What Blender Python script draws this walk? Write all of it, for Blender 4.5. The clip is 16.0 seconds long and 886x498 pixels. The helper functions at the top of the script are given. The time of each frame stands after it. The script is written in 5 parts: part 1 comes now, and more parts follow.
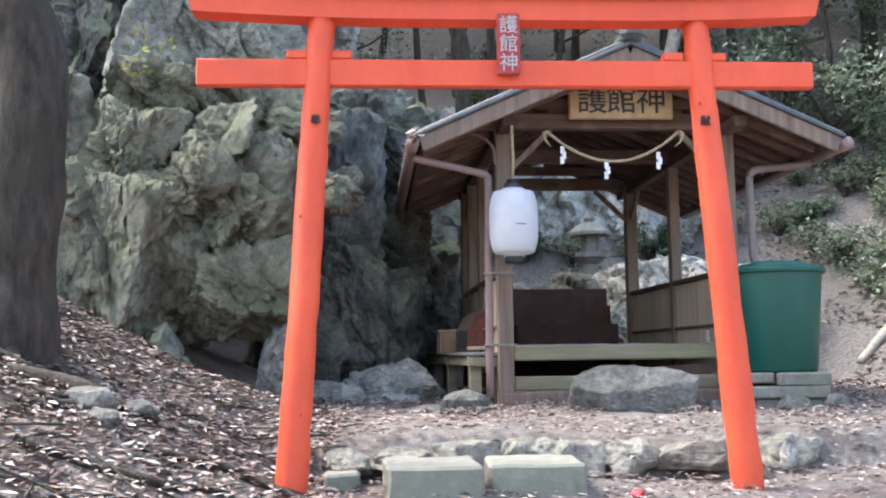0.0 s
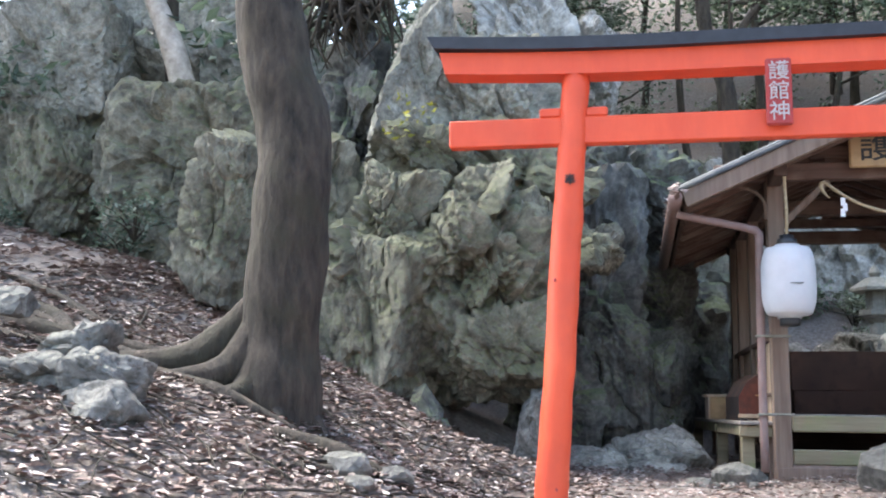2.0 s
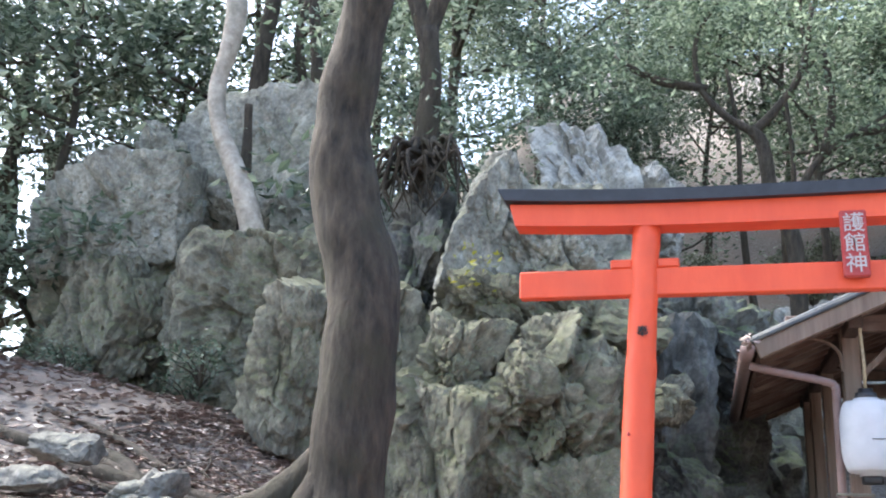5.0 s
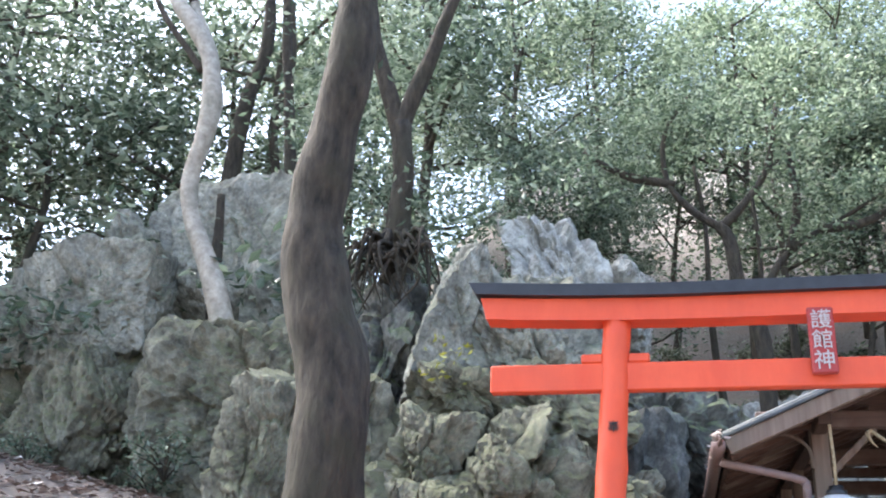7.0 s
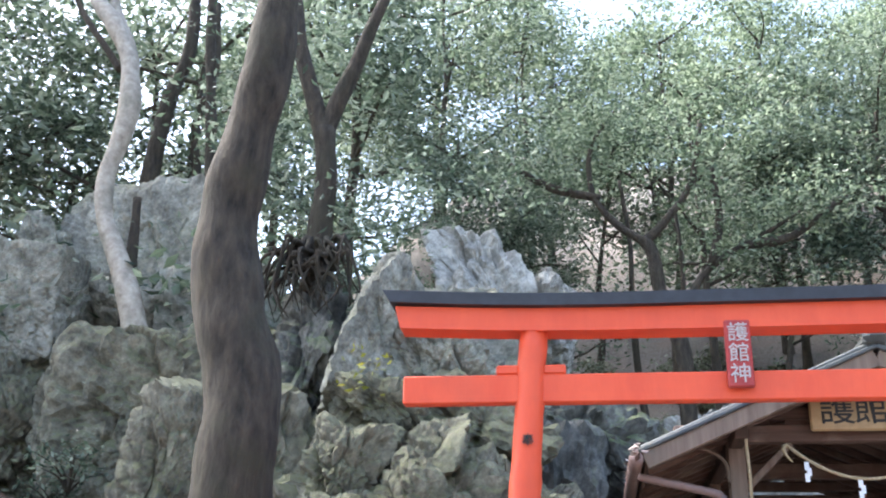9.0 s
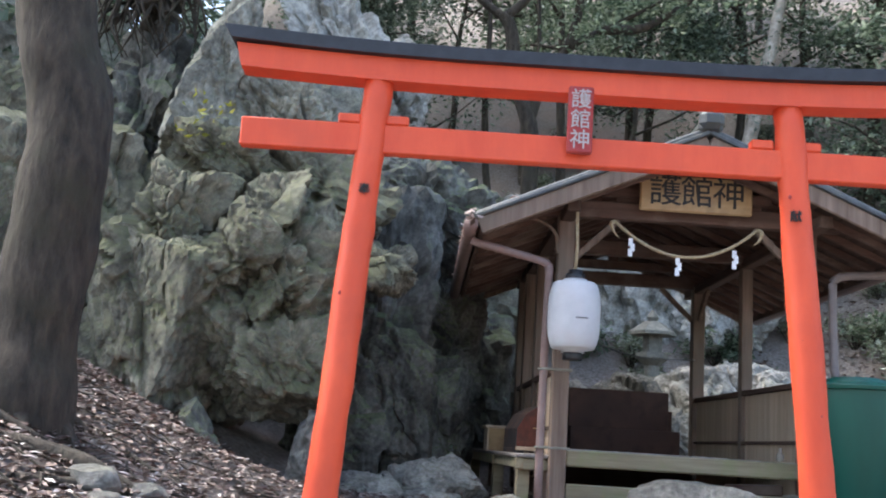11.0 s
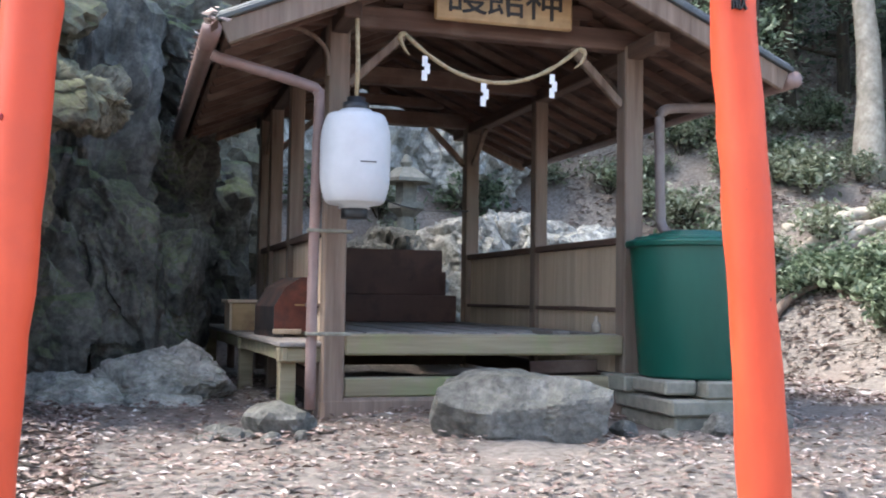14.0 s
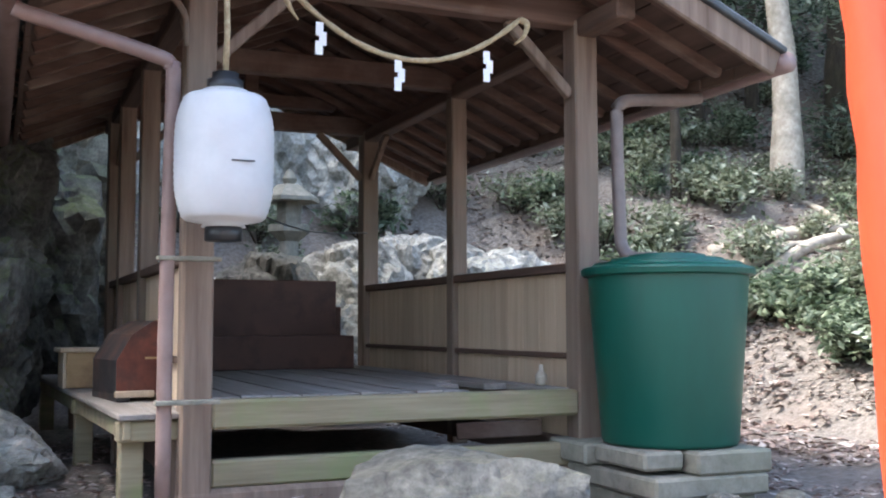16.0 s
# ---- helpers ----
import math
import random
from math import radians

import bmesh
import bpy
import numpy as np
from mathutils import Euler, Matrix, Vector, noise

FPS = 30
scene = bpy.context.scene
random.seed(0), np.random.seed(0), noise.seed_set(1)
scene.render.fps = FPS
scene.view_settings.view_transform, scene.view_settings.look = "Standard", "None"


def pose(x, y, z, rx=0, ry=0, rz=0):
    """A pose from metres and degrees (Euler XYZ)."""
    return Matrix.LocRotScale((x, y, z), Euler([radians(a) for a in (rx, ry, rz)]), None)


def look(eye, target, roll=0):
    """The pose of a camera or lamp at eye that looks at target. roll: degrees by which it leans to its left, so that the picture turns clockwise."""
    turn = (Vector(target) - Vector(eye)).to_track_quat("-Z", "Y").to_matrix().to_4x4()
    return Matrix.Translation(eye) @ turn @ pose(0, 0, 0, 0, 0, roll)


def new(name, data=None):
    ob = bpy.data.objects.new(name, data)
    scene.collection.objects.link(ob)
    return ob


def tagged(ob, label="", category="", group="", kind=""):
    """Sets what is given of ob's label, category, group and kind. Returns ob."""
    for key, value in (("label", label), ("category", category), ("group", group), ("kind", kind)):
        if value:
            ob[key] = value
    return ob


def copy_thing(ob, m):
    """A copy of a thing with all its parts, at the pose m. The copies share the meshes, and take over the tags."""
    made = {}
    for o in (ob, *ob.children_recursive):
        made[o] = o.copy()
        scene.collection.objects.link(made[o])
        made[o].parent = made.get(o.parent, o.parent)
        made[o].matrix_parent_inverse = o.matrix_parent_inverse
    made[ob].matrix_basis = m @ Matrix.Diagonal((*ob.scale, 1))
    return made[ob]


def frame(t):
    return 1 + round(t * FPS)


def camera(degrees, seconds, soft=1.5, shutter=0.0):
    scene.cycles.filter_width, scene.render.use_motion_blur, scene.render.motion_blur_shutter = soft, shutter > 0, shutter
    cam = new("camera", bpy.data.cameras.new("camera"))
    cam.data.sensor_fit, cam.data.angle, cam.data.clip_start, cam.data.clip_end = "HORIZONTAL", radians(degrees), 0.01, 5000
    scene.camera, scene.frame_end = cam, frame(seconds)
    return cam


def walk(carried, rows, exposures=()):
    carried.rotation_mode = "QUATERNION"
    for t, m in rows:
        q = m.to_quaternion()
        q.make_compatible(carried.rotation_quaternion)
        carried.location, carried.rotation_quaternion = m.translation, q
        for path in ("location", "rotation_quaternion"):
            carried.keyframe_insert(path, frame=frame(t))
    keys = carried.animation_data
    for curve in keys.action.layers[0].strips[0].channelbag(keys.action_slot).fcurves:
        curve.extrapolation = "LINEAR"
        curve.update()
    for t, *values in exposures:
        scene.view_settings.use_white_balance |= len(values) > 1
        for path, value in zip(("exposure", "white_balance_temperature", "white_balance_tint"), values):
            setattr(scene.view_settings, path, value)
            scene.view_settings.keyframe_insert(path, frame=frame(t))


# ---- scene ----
cam = camera(46.1, 16.0, soft=2.0)
PATH = [
    (0, (-1.094, -8.2, 0.36), (-0.964, -6.214, 0.562), -0.7),
    (0.5, (-1.116, -8.12, 0.377), (-1.078, -6.132, 0.593), -0.7),
    (1, (-1.1, -8.088, 0.405), (-1.188, -6.103, 0.633), -0.3),
    (1.5, (-1.082, -8.004, 0.426), (-1.312, -6.034, 0.686), 0.2),
    (2, (-1.062, -7.977, 0.442), (-1.434, -6.035, 0.745), 0.7),
    (2.5, (-1.11, -8.007, 0.411), (-1.565, -6.093, 0.768), 1.0),
    (3, (-1.097, -8.037, 0.415), (-1.592, -6.14, 0.813), 1.3),
    (3.5, (-1.105, -8.004, 0.433), (-1.596, -6.116, 0.874), 1.4),
    (4, (-1.107, -7.99, 0.447), (-1.595, -6.112, 0.93), 1.5),
    (6.5, (-1.136, -7.971, 0.478), (-1.568, -6.15, 1.183), 2.1),
    (7, (-1.121, -7.991, 0.473), (-1.533, -6.179, 1.213), 1.9),
    (7.5, (-1.108, -7.986, 0.484), (-1.494, -6.177, 1.246), 1.4),
    (8, (-1.096, -7.951, 0.499), (-1.453, -6.14, 1.269), 1.0),
    (8.2, (-1.094, -7.937, 0.5), (-1.439, -6.124, 1.273), 1.1),
    (10.3, (-1.051, -7.653, 0.532), (-1.171, -5.754, 1.15), 2.8),
    (10.5, (-1.057, -7.737, 0.49), (-1.143, -5.812, 1.025), 3.0),
    (10.8, (-1.046, -7.761, 0.464), (-1.066, -5.806, 0.888), 2.3),
    (11, (-1.035, -7.693, 0.418), (-1.024, -5.727, 0.783), 3.6),
    (11.5, (-0.97, -7.452, 0.437), (-0.864, -5.47, 0.676), 3.9),
    (12, (-0.969, -7.172, 0.406), (-0.771, -5.189, 0.565), 3.5),
    (12.5, (-1.005, -6.879, 0.456), (-0.715, -4.902, 0.546), 2.9),
    (13, (-0.998, -6.55, 0.502), (-0.631, -4.585, 0.569), 1.9),
    (13.5, (-1.046, -6.182, 0.604), (-0.587, -4.236, 0.666), 1.1),
    (14, (-1.135, -5.743, 0.625), (-0.57, -3.827, 0.722), 0.9),
    (14.5, (-1.085, -5.353, 0.66), (-0.451, -3.462, 0.801), 0.7),
    (15, (-1.016, -5.015, 0.757), (-0.325, -3.145, 0.925), 0.5),
    (15.5, (-0.937, -4.641, 0.748), (-0.191, -2.793, 0.913), 0.3),
    (16, (-0.805, -4.279, 0.725), (-0.025, -2.443, 0.872), -0.1),
]
walk(cam, [(t, look(eye, target, roll)) for t, eye, target, roll in PATH], [(0, 2.55), (4, 2.55), (6.5, 2.6), (8.2, 2.6), (10.3, 2.3), (11, 2.2), (11.6, 2.35), (12.5, 2.45), (14, 2.5), (16, 2.65)])

# ---- light ----
world = bpy.data.worlds.new("sky")
scene.world = world
world.use_nodes = True
wn = world.node_tree
sky = wn.nodes.new("ShaderNodeTexSky")
sky.sky_type = "NISHITA"
sky.sun_disc = False
sky.sun_elevation = radians(55)
sky.sun_rotation = radians(-69)
sky.air_density, sky.dust_density, sky.ozone_density = 1.0, 2.5, 1.2
bg = wn.nodes["Background"]
bg.inputs["Strength"].default_value = 0.15
wn.links.new(sky.outputs["Color"], bg.inputs["Color"])
sun = new("sun", bpy.data.lights.new("sun", "SUN"))
sun.data.energy, sun.data.angle, sun.data.color = 2.25, radians(28), (1.0, 0.985, 0.955)
sun.matrix_basis = look((-9, 3.5, 14), (0, 0, 0))


# ---- materials ----
def ramp(nt, fac, stops):
    n = nt.nodes.new("ShaderNodeValToRGB")
    while len(n.color_ramp.elements) < len(stops):
        n.color_ramp.elements.new(0.5)
    for e, (p, c) in zip(n.color_ramp.elements, stops):
        e.position, e.color = p, (*c, 1)
    nt.links.new(fac, n.inputs["Fac"])
    return n.outputs["Color"]


def noise_tex(nt, vec, scale, detail=6, rough=0.6, stretch=None):
    n = nt.nodes.new("ShaderNodeTexNoise")
    n.inputs["Scale"].default_value, n.inputs["Detail"].default_value, n.inputs["Roughness"].default_value = scale, detail, rough
    if stretch:
        m = nt.nodes.new("ShaderNodeMapping")
        m.inputs["Scale"].default_value = stretch
        nt.links.new(vec, m.inputs["Vector"])
        vec = m.outputs["Vector"]
    nt.links.new(vec, n.inputs["Vector"])
    return n.outputs["Fac"]


def mix(nt, fac, a, b, mode="MIX"):
    n = nt.nodes.new("ShaderNodeMix")
    n.data_type, n.blend_type = "RGBA", mode
    for sock, v in ((n.inputs[0], fac), (n.inputs[6], a), (n.inputs[7], b)):
        if isinstance(v, (int, float)):
            sock.default_value = v
        elif isinstance(v, tuple):
            sock.default_value = (*v, 1)
        else:
            nt.links.new(v, sock)
    return n.outputs[2]


def math_node(nt, op, a, b=0.0):
    n = nt.nodes.new("ShaderNodeMath")
    n.operation = op
    n.use_clamp = True
    for s, v in zip(n.inputs, (a, b)):
        if isinstance(v, (int, float)):
            s.default_value = v
        else:
            nt.links.new(v, s)
    return n.outputs[0]


def blank(name):
    m = bpy.data.materials.new(name)
    m.use_nodes = True
    nt = m.node_tree
    return m, nt, nt.nodes["Principled BSDF"], nt.nodes.new("ShaderNodeTexCoord").outputs["Object"]


def bump(nt, bsdf, height, strength, dist=0.02):
    n = nt.nodes.new("ShaderNodeBump")
    n.inputs["Strength"].default_value, n.inputs["Distance"].default_value = strength, dist
    nt.links.new(height, n.inputs["Height"])
    nt.links.new(n.outputs["Normal"], bsdf.inputs["Normal"])


def surface(name, dark, light, scale=6, rough=0.8, relief=0.4, stretch=None, stain=None, stain_scale=1.2, dist=0.01, vary=0.0, metal=0.0):
    """Grain between two colours, stains at a larger scale, and fine relief."""
    m, nt, b, co = blank(name)
    f = noise_tex(nt, co, scale, 8, 0.65, stretch)
    col = ramp(nt, f, ((0.3, dark), (0.7, light)))
    if stain:
        s = math_node(nt, "MULTIPLY", ramp(nt, noise_tex(nt, co, stain_scale, 5), ((0.48, (0, 0, 0)), (0.68, (1, 1, 1)))), 0.75)
        col = mix(nt, s, col, stain)
    if vary:
        oi = nt.nodes.new("ShaderNodeObjectInfo")
        k = ramp(nt, oi.outputs["Random"], ((0, (1 - vary,) * 3), (1, (1, 1, 1))))
        col = mix(nt, 1.0, col, k, "MULTIPLY")
    nt.links.new(col, b.inputs["Base Color"])
    b.inputs["Roughness"].default_value = rough
    b.inputs["Metallic"].default_value = metal
    bump(nt, b, f, relief, dist)
    return m


def rock_material(name, dark, light, moss, moss_at, pale=None):
    m, nt, b, co = blank(name)
    n1 = noise_tex(nt, co, 3.1, 10, 0.72)
    n2 = noise_tex(nt, co, 24, 8, 0.75)
    n3 = noise_tex(nt, co, 0.9, 6, 0.6)
    col = ramp(nt, n1, ((0.34, dark), (0.5, tuple((a + c) / 2 for a, c in zip(dark, light))), (0.64, light)))
    col = mix(nt, 0.8, col, ramp(nt, n2, ((0.3, (0.25, 0.25, 0.25)), (0.7, (0.85, 0.85, 0.85)))), "OVERLAY")
    if pale:
        col = mix(nt, ramp(nt, noise_tex(nt, co, 2.3, 9, 0.7), ((0.55, (0, 0, 0)), (0.62, (0.8, 0.8, 0.8)))), col, pale)
    geo = nt.nodes.new("ShaderNodeNewGeometry")
    sep = nt.nodes.new("ShaderNodeSeparateXYZ")
    nt.links.new(geo.outputs["Normal"], sep.inputs[0])
    up = math_node(nt, "MULTIPLY_ADD", sep.outputs["Z"], 0.3)
    up.node.inputs[2].default_value = moss_at
    k = math_node(nt, "ADD", up, math_node(nt, "MULTIPLY", n3, 0.75))
    k = ramp(nt, k, ((0.6, (0, 0, 0)), (0.82, (0.75, 0.75, 0.75))))
    k = mix(nt, 1.0, k, ramp(nt, n2, ((0.35, (0.25, 0.25, 0.25)), (0.62, (1, 1, 1)))), "MULTIPLY")
    col = mix(nt, k, col, moss)
    # fine dark joints in the stone
    v = nt.nodes.new("ShaderNodeTexVoronoi")
    v.feature = "DISTANCE_TO_EDGE"
    v.inputs["Scale"].default_value = 2.2
    w = nt.nodes.new("ShaderNodeVectorMath")
    w.operation = "ADD"
    nz = nt.nodes.new("ShaderNodeTexNoise")
    nz.inputs["Scale"].default_value = 2.5
    nz.inputs["Detail"].default_value = 6
    nt.links.new(co, nz.inputs["Vector"])
    nt.links.new(co, w.inputs[0])
    nt.links.new(nz.outputs["Color"], w.inputs[1])
    nt.links.new(w.outputs[0], v.inputs["Vector"])
    crack = ramp(nt, v.outputs["Distance"], ((0.0, (0, 0, 0)), (0.025, (1, 1, 1))))
    col = mix(nt, 0.18, col, mix(nt, 1.0, col, crack, "MULTIPLY"))
    nt.links.new(col, b.inputs["Base Color"])
    b.inputs["Roughness"].default_value = 0.85
    h = math_node(nt, "ADD", math_node(nt, "MULTIPLY", n1, 0.6), math_node(nt, "MULTIPLY", n2, 0.45))
    h = math_node(nt, "ADD", h, math_node(nt, "MULTIPLY", crack, 0.02))
    bump(nt, b, h, 1.0, 0.05)
    return m


def island_material(name, stops, rough=0.6, translucent=0.0):
    m, nt, b, co = blank(name)
    geo = nt.nodes.new("ShaderNodeNewGeometry")
    col = ramp(nt, geo.outputs["Random Per Island"], stops)
    col = mix(nt, 0.35, col, ramp(nt, noise_tex(nt, co, 0.8, 3), ((0.3, (0.3, 0.3, 0.3)), (0.7, (0.8, 0.8, 0.8)))), "OVERLAY")
    nt.links.new(col, b.inputs["Base Color"])
    b.inputs["Roughness"].default_value = rough
    if translucent:
        t = nt.nodes.new("ShaderNodeBsdfTranslucent")
        nt.links.new(col, t.inputs["Color"])
        mx = nt.nodes.new("ShaderNodeMixShader")
        mx.inputs[0].default_value = translucent
        nt.links.new(b.outputs[0], mx.inputs[1])
        nt.links.new(t.outputs[0], mx.inputs[2])
        nt.links.new(mx.outputs[0], nt.nodes["Material Output"].inputs["Surface"])
    return m


M_GROUND = surface("leaf_mould_soil", (0.075, 0.064, 0.055), (0.27, 0.235, 0.205), 22, 0.95, 0.9, stain=(0.2, 0.15, 0.12), stain_scale=0.9, dist=0.03)
M_ROCK = rock_material("mossy_limestone", (0.055, 0.05, 0.037), (0.29, 0.27, 0.205), (0.1, 0.115, 0.03), 0.24)
M_CRAG = rock_material("weathered_pale_limestone", (0.1, 0.096, 0.078), (0.41, 0.395, 0.335), (0.12, 0.135, 0.05), 0.17)
# darker limestone with greener moss, for the recess, cleft and hollow
M_DARKROCK = rock_material("dark_mossy_limestone", (0.025, 0.025, 0.023), (0.2, 0.195, 0.175), (0.1, 0.15, 0.025), 0.15)
M_PALEROCK = rock_material("pale_limestone", (0.16, 0.155, 0.14), (0.48, 0.465, 0.42), (0.14, 0.15, 0.07), 0.04, pale=(0.6, 0.58, 0.52))
M_BOULDER = rock_material("grey_boulder_stone", (0.07, 0.068, 0.06), (0.22, 0.212, 0.188), (0.12, 0.125, 0.06), 0.03)
M_EDGE = rock_material("pale_edging_stone", (0.13, 0.12, 0.095), (0.34, 0.315, 0.26), (0.14, 0.14, 0.07), 0.05)
M_SLAB = surface("cut_stone", (0.15, 0.14, 0.11), (0.29, 0.27, 0.22), 14, 0.9, 0.5, stain=(0.2, 0.21, 0.15), vary=0.15, dist=0.012)
M_BARK = surface("grey_brown_bark", (0.01, 0.008, 0.005), (0.082, 0.062, 0.043), 15, 0.9, 1.0, stretch=(1, 1, 0.3), stain=(0.04, 0.036, 0.02), stain_scale=3.5, dist=0.05)
M_PALEBARK = surface("pale_smooth_bark", (0.24, 0.2, 0.16), (0.52, 0.46, 0.38), 11, 0.85, 0.5, stain=(0.18, 0.17, 0.13), stain_scale=3)
M_RED = surface("vermilion_paint", (0.66, 0.065, 0.022), (0.78, 0.1, 0.035), 5, 0.55, 0.25, stretch=(1, 1, 0.3), stain=(0.62, 0.075, 0.03), stain_scale=2.5, dist=0.02)
M_BLACK = surface("black_paint", (0.012, 0.013, 0.017), (0.03, 0.032, 0.04), 8, 0.55, 0.2)
M_PLAQUE = surface("faded_red_paint", (0.3, 0.028, 0.03), (0.4, 0.045, 0.04), 12, 0.6, 0.2)
M_GREYLET = surface("grey_lettering", (0.38, 0.33, 0.32), (0.5, 0.44, 0.42), 30, 0.7, 0.1)
M_INK = surface("black_ink", (0.012, 0.01, 0.01), (0.03, 0.025, 0.022), 30, 0.6, 0.1)
M_POST = surface("weathered_timber", (0.13, 0.085, 0.06), (0.3, 0.215, 0.165), 16, 0.85, 0.4, stretch=(1, 1, 0.06), stain=(0.2, 0.16, 0.12), stain_scale=2, vary=0.15)
M_BEAM = surface("brown_beam_timber", (0.075, 0.04, 0.03), (0.18, 0.105, 0.078), 16, 0.8, 0.4, stretch=(0.06, 1, 1), stain=(0.26, 0.19, 0.15), stain_scale=2, vary=0.2)
M_LONG = surface("brown_rafter_timber", (0.065, 0.036, 0.026), (0.15, 0.092, 0.066), 16, 0.85, 0.4, stretch=(1, 0.06, 1), vary=0.25)
M_SOFFIT = surface("roof_board_timber", (0.06, 0.034, 0.025), (0.15, 0.09, 0.066), 14, 0.85, 0.3, stretch=(1, 0.08, 1), stain=(0.1, 0.06, 0.045), stain_scale=3, vary=0.25)
M_GREYWOOD = surface("greyed_deck_timber", (0.17, 0.145, 0.13), (0.36, 0.32, 0.29), 18, 0.9, 0.4, stretch=(1, 0.06, 1), stain=(0.28, 0.25, 0.22), vary=0.2)
M_MOSSBEAM = surface("algae_stained_timber", (0.17, 0.135, 0.08), (0.33, 0.275, 0.18), 16, 0.9, 0.4, stretch=(0.06, 1, 1), stain=(0.2, 0.22, 0.09), stain_scale=3)
M_PANEL = surface("light_board_panel", (0.5, 0.37, 0.25), (0.68, 0.53, 0.38), 16, 0.75, 0.2, stretch=(1, 1, 0.05), vary=0.18)
M_SIGNWOOD = surface("golden_sign_timber", (0.33, 0.2, 0.095), (0.54, 0.36, 0.18), 10, 0.6, 0.25, stretch=(0.08, 1, 1), stain=(0.2, 0.11, 0.06), stain_scale=4)
M_ROOF = surface("dark_roof_sheet", (0.03, 0.034, 0.04), (0.085, 0.094, 0.102), 9, 0.6, 0.3, stain=(0.12, 0.12, 0.09), stain_scale=2)
M_PIPE = surface("brown_plastic_pipe", (0.19, 0.12, 0.105), (0.27, 0.185, 0.165), 8, 0.5, 0.1)
M_PIPEGREY = surface("grey_brown_plastic_pipe", (0.15, 0.115, 0.105), (0.23, 0.185, 0.17), 8, 0.5, 0.1)
M_TANK = surface("green_tank_plastic", (0.0, 0.058, 0.041), (0.002, 0.082, 0.058), 4, 0.42, 0.12, stretch=(1, 1, 0.25), stain=(0.002, 0.07, 0.05))
M_LANT = surface("white_vinyl", (0.5, 0.505, 0.515), (0.6, 0.605, 0.615), 5, 0.55, 0.1)
M_CAP = surface("black_plastic", (0.012, 0.012, 0.013), (0.03, 0.03, 0.032), 8, 0.4, 0.05)
M_ROPE = surface("straw_rope", (0.3, 0.22, 0.12), (0.52, 0.42, 0.27), 60, 0.9, 0.5)
M_PAPER = surface("white_paper", (0.75, 0.75, 0.76), (0.85, 0.85, 0.86), 12, 0.8, 0.1)
M_RUST = surface("rusted_brown_iron", (0.045, 0.022, 0.016), (0.13, 0.062, 0.045), 5, 0.8, 0.4, stain=(0.03, 0.016, 0.013), stain_scale=2.5)
M_CHEST = surface("worn_red_lacquer", (0.07, 0.018, 0.013), (0.2, 0.055, 0.036), 7, 0.5, 0.3, stain=(0.03, 0.02, 0.02), stain_scale=6)
M_LACQUER = surface("worn_black_lacquer", (0.015, 0.014, 0.016), (0.05, 0.045, 0.045), 7, 0.45, 0.25, stain=(0.16, 0.07, 0.045), stain_scale=6)
M_LITTER = island_material("dry_leaves", ((0, (0.06, 0.038, 0.03)), (0.35, (0.16, 0.1, 0.08)), (0.75, (0.28, 0.21, 0.18)), (1, (0.55, 0.49, 0.45))), 0.6)
M_LEAF = island_material("evergreen_leaves", ((0, (0.035, 0.055, 0.037)), (0.5, (0.11, 0.15, 0.1)), (1, (0.3, 0.35, 0.27))), 0.28, 0.55)
M_BRIGHTLEAF = island_material("light_green_leaves", ((0, (0.05, 0.075, 0.045)), (0.5, (0.15, 0.2, 0.125)), (1, (0.38, 0.44, 0.31))), 0.35, 0.55)
M_DRYLEAF = island_material("dull_undergrowth_leaves", ((0, (0.08, 0.095, 0.055)), (0.5, (0.18, 0.21, 0.13)), (1, (0.4, 0.42, 0.33))), 0.45, 0.3)
M_YELLOWLEAF = island_material("yellow_green_leaves", ((0, (0.2, 0.22, 0.03)), (1, (0.45, 0.42, 0.08))), 0.5, 0.3)
M_FLOWER = surface("red_petal", (0.55, 0.01, 0.02), (0.7, 0.02, 0.04), 20, 0.6, 0.1)


# ---- mesh helpers ----
def mesh_of(bm, name, material, smooth=False):
    me = bpy.data.meshes.new(name)
    bm.to_mesh(me)
    bm.free()
    me.materials.append(material)
    if smooth:
        me.shade_smooth()
    return me


def raw(name, verts, faces, material, smooth=False):
    me = bpy.data.meshes.new(name)
    me.from_pydata(verts, [], faces)
    me.materials.append(material)
    if smooth:
        me.shade_smooth()
    return me


def part(name, bm, material=None, parent=None, label="", smooth=False):
    """One mesh object under a thing or a part."""
    ob = new(name, bm if isinstance(bm, bpy.types.Mesh) else mesh_of(bm, name, material, smooth))
    if parent:
        ob.parent = parent
    if label:
        ob["label"] = label
    return ob


def thing(name, label, category, group="", at=None, kind=""):
    ob = new(name)
    if at is not None:
        ob.matrix_basis = at
    return tagged(ob, label, category, group, kind)


def add_box(bm, x0, x1, y0, y1, z0, z1, bevel=0.006, turn=None):
    m = Matrix.Translation(((x0 + x1) / 2, (y0 + y1) / 2, (z0 + z1) / 2))
    if turn is not None:
        m = m @ turn
    made = bmesh.ops.create_cube(bm, size=1, matrix=m @ Matrix.Diagonal((x1 - x0, y1 - y0, z1 - z0, 1)))
    if bevel:
        edges = list({e for v in made["verts"] for e in v.link_edges})
        bmesh.ops.bevel(bm, geom=edges, offset=bevel, segments=1, affect="EDGES")
    return bm


def box(*a, **k):
    return add_box(bmesh.new(), *a, **k)


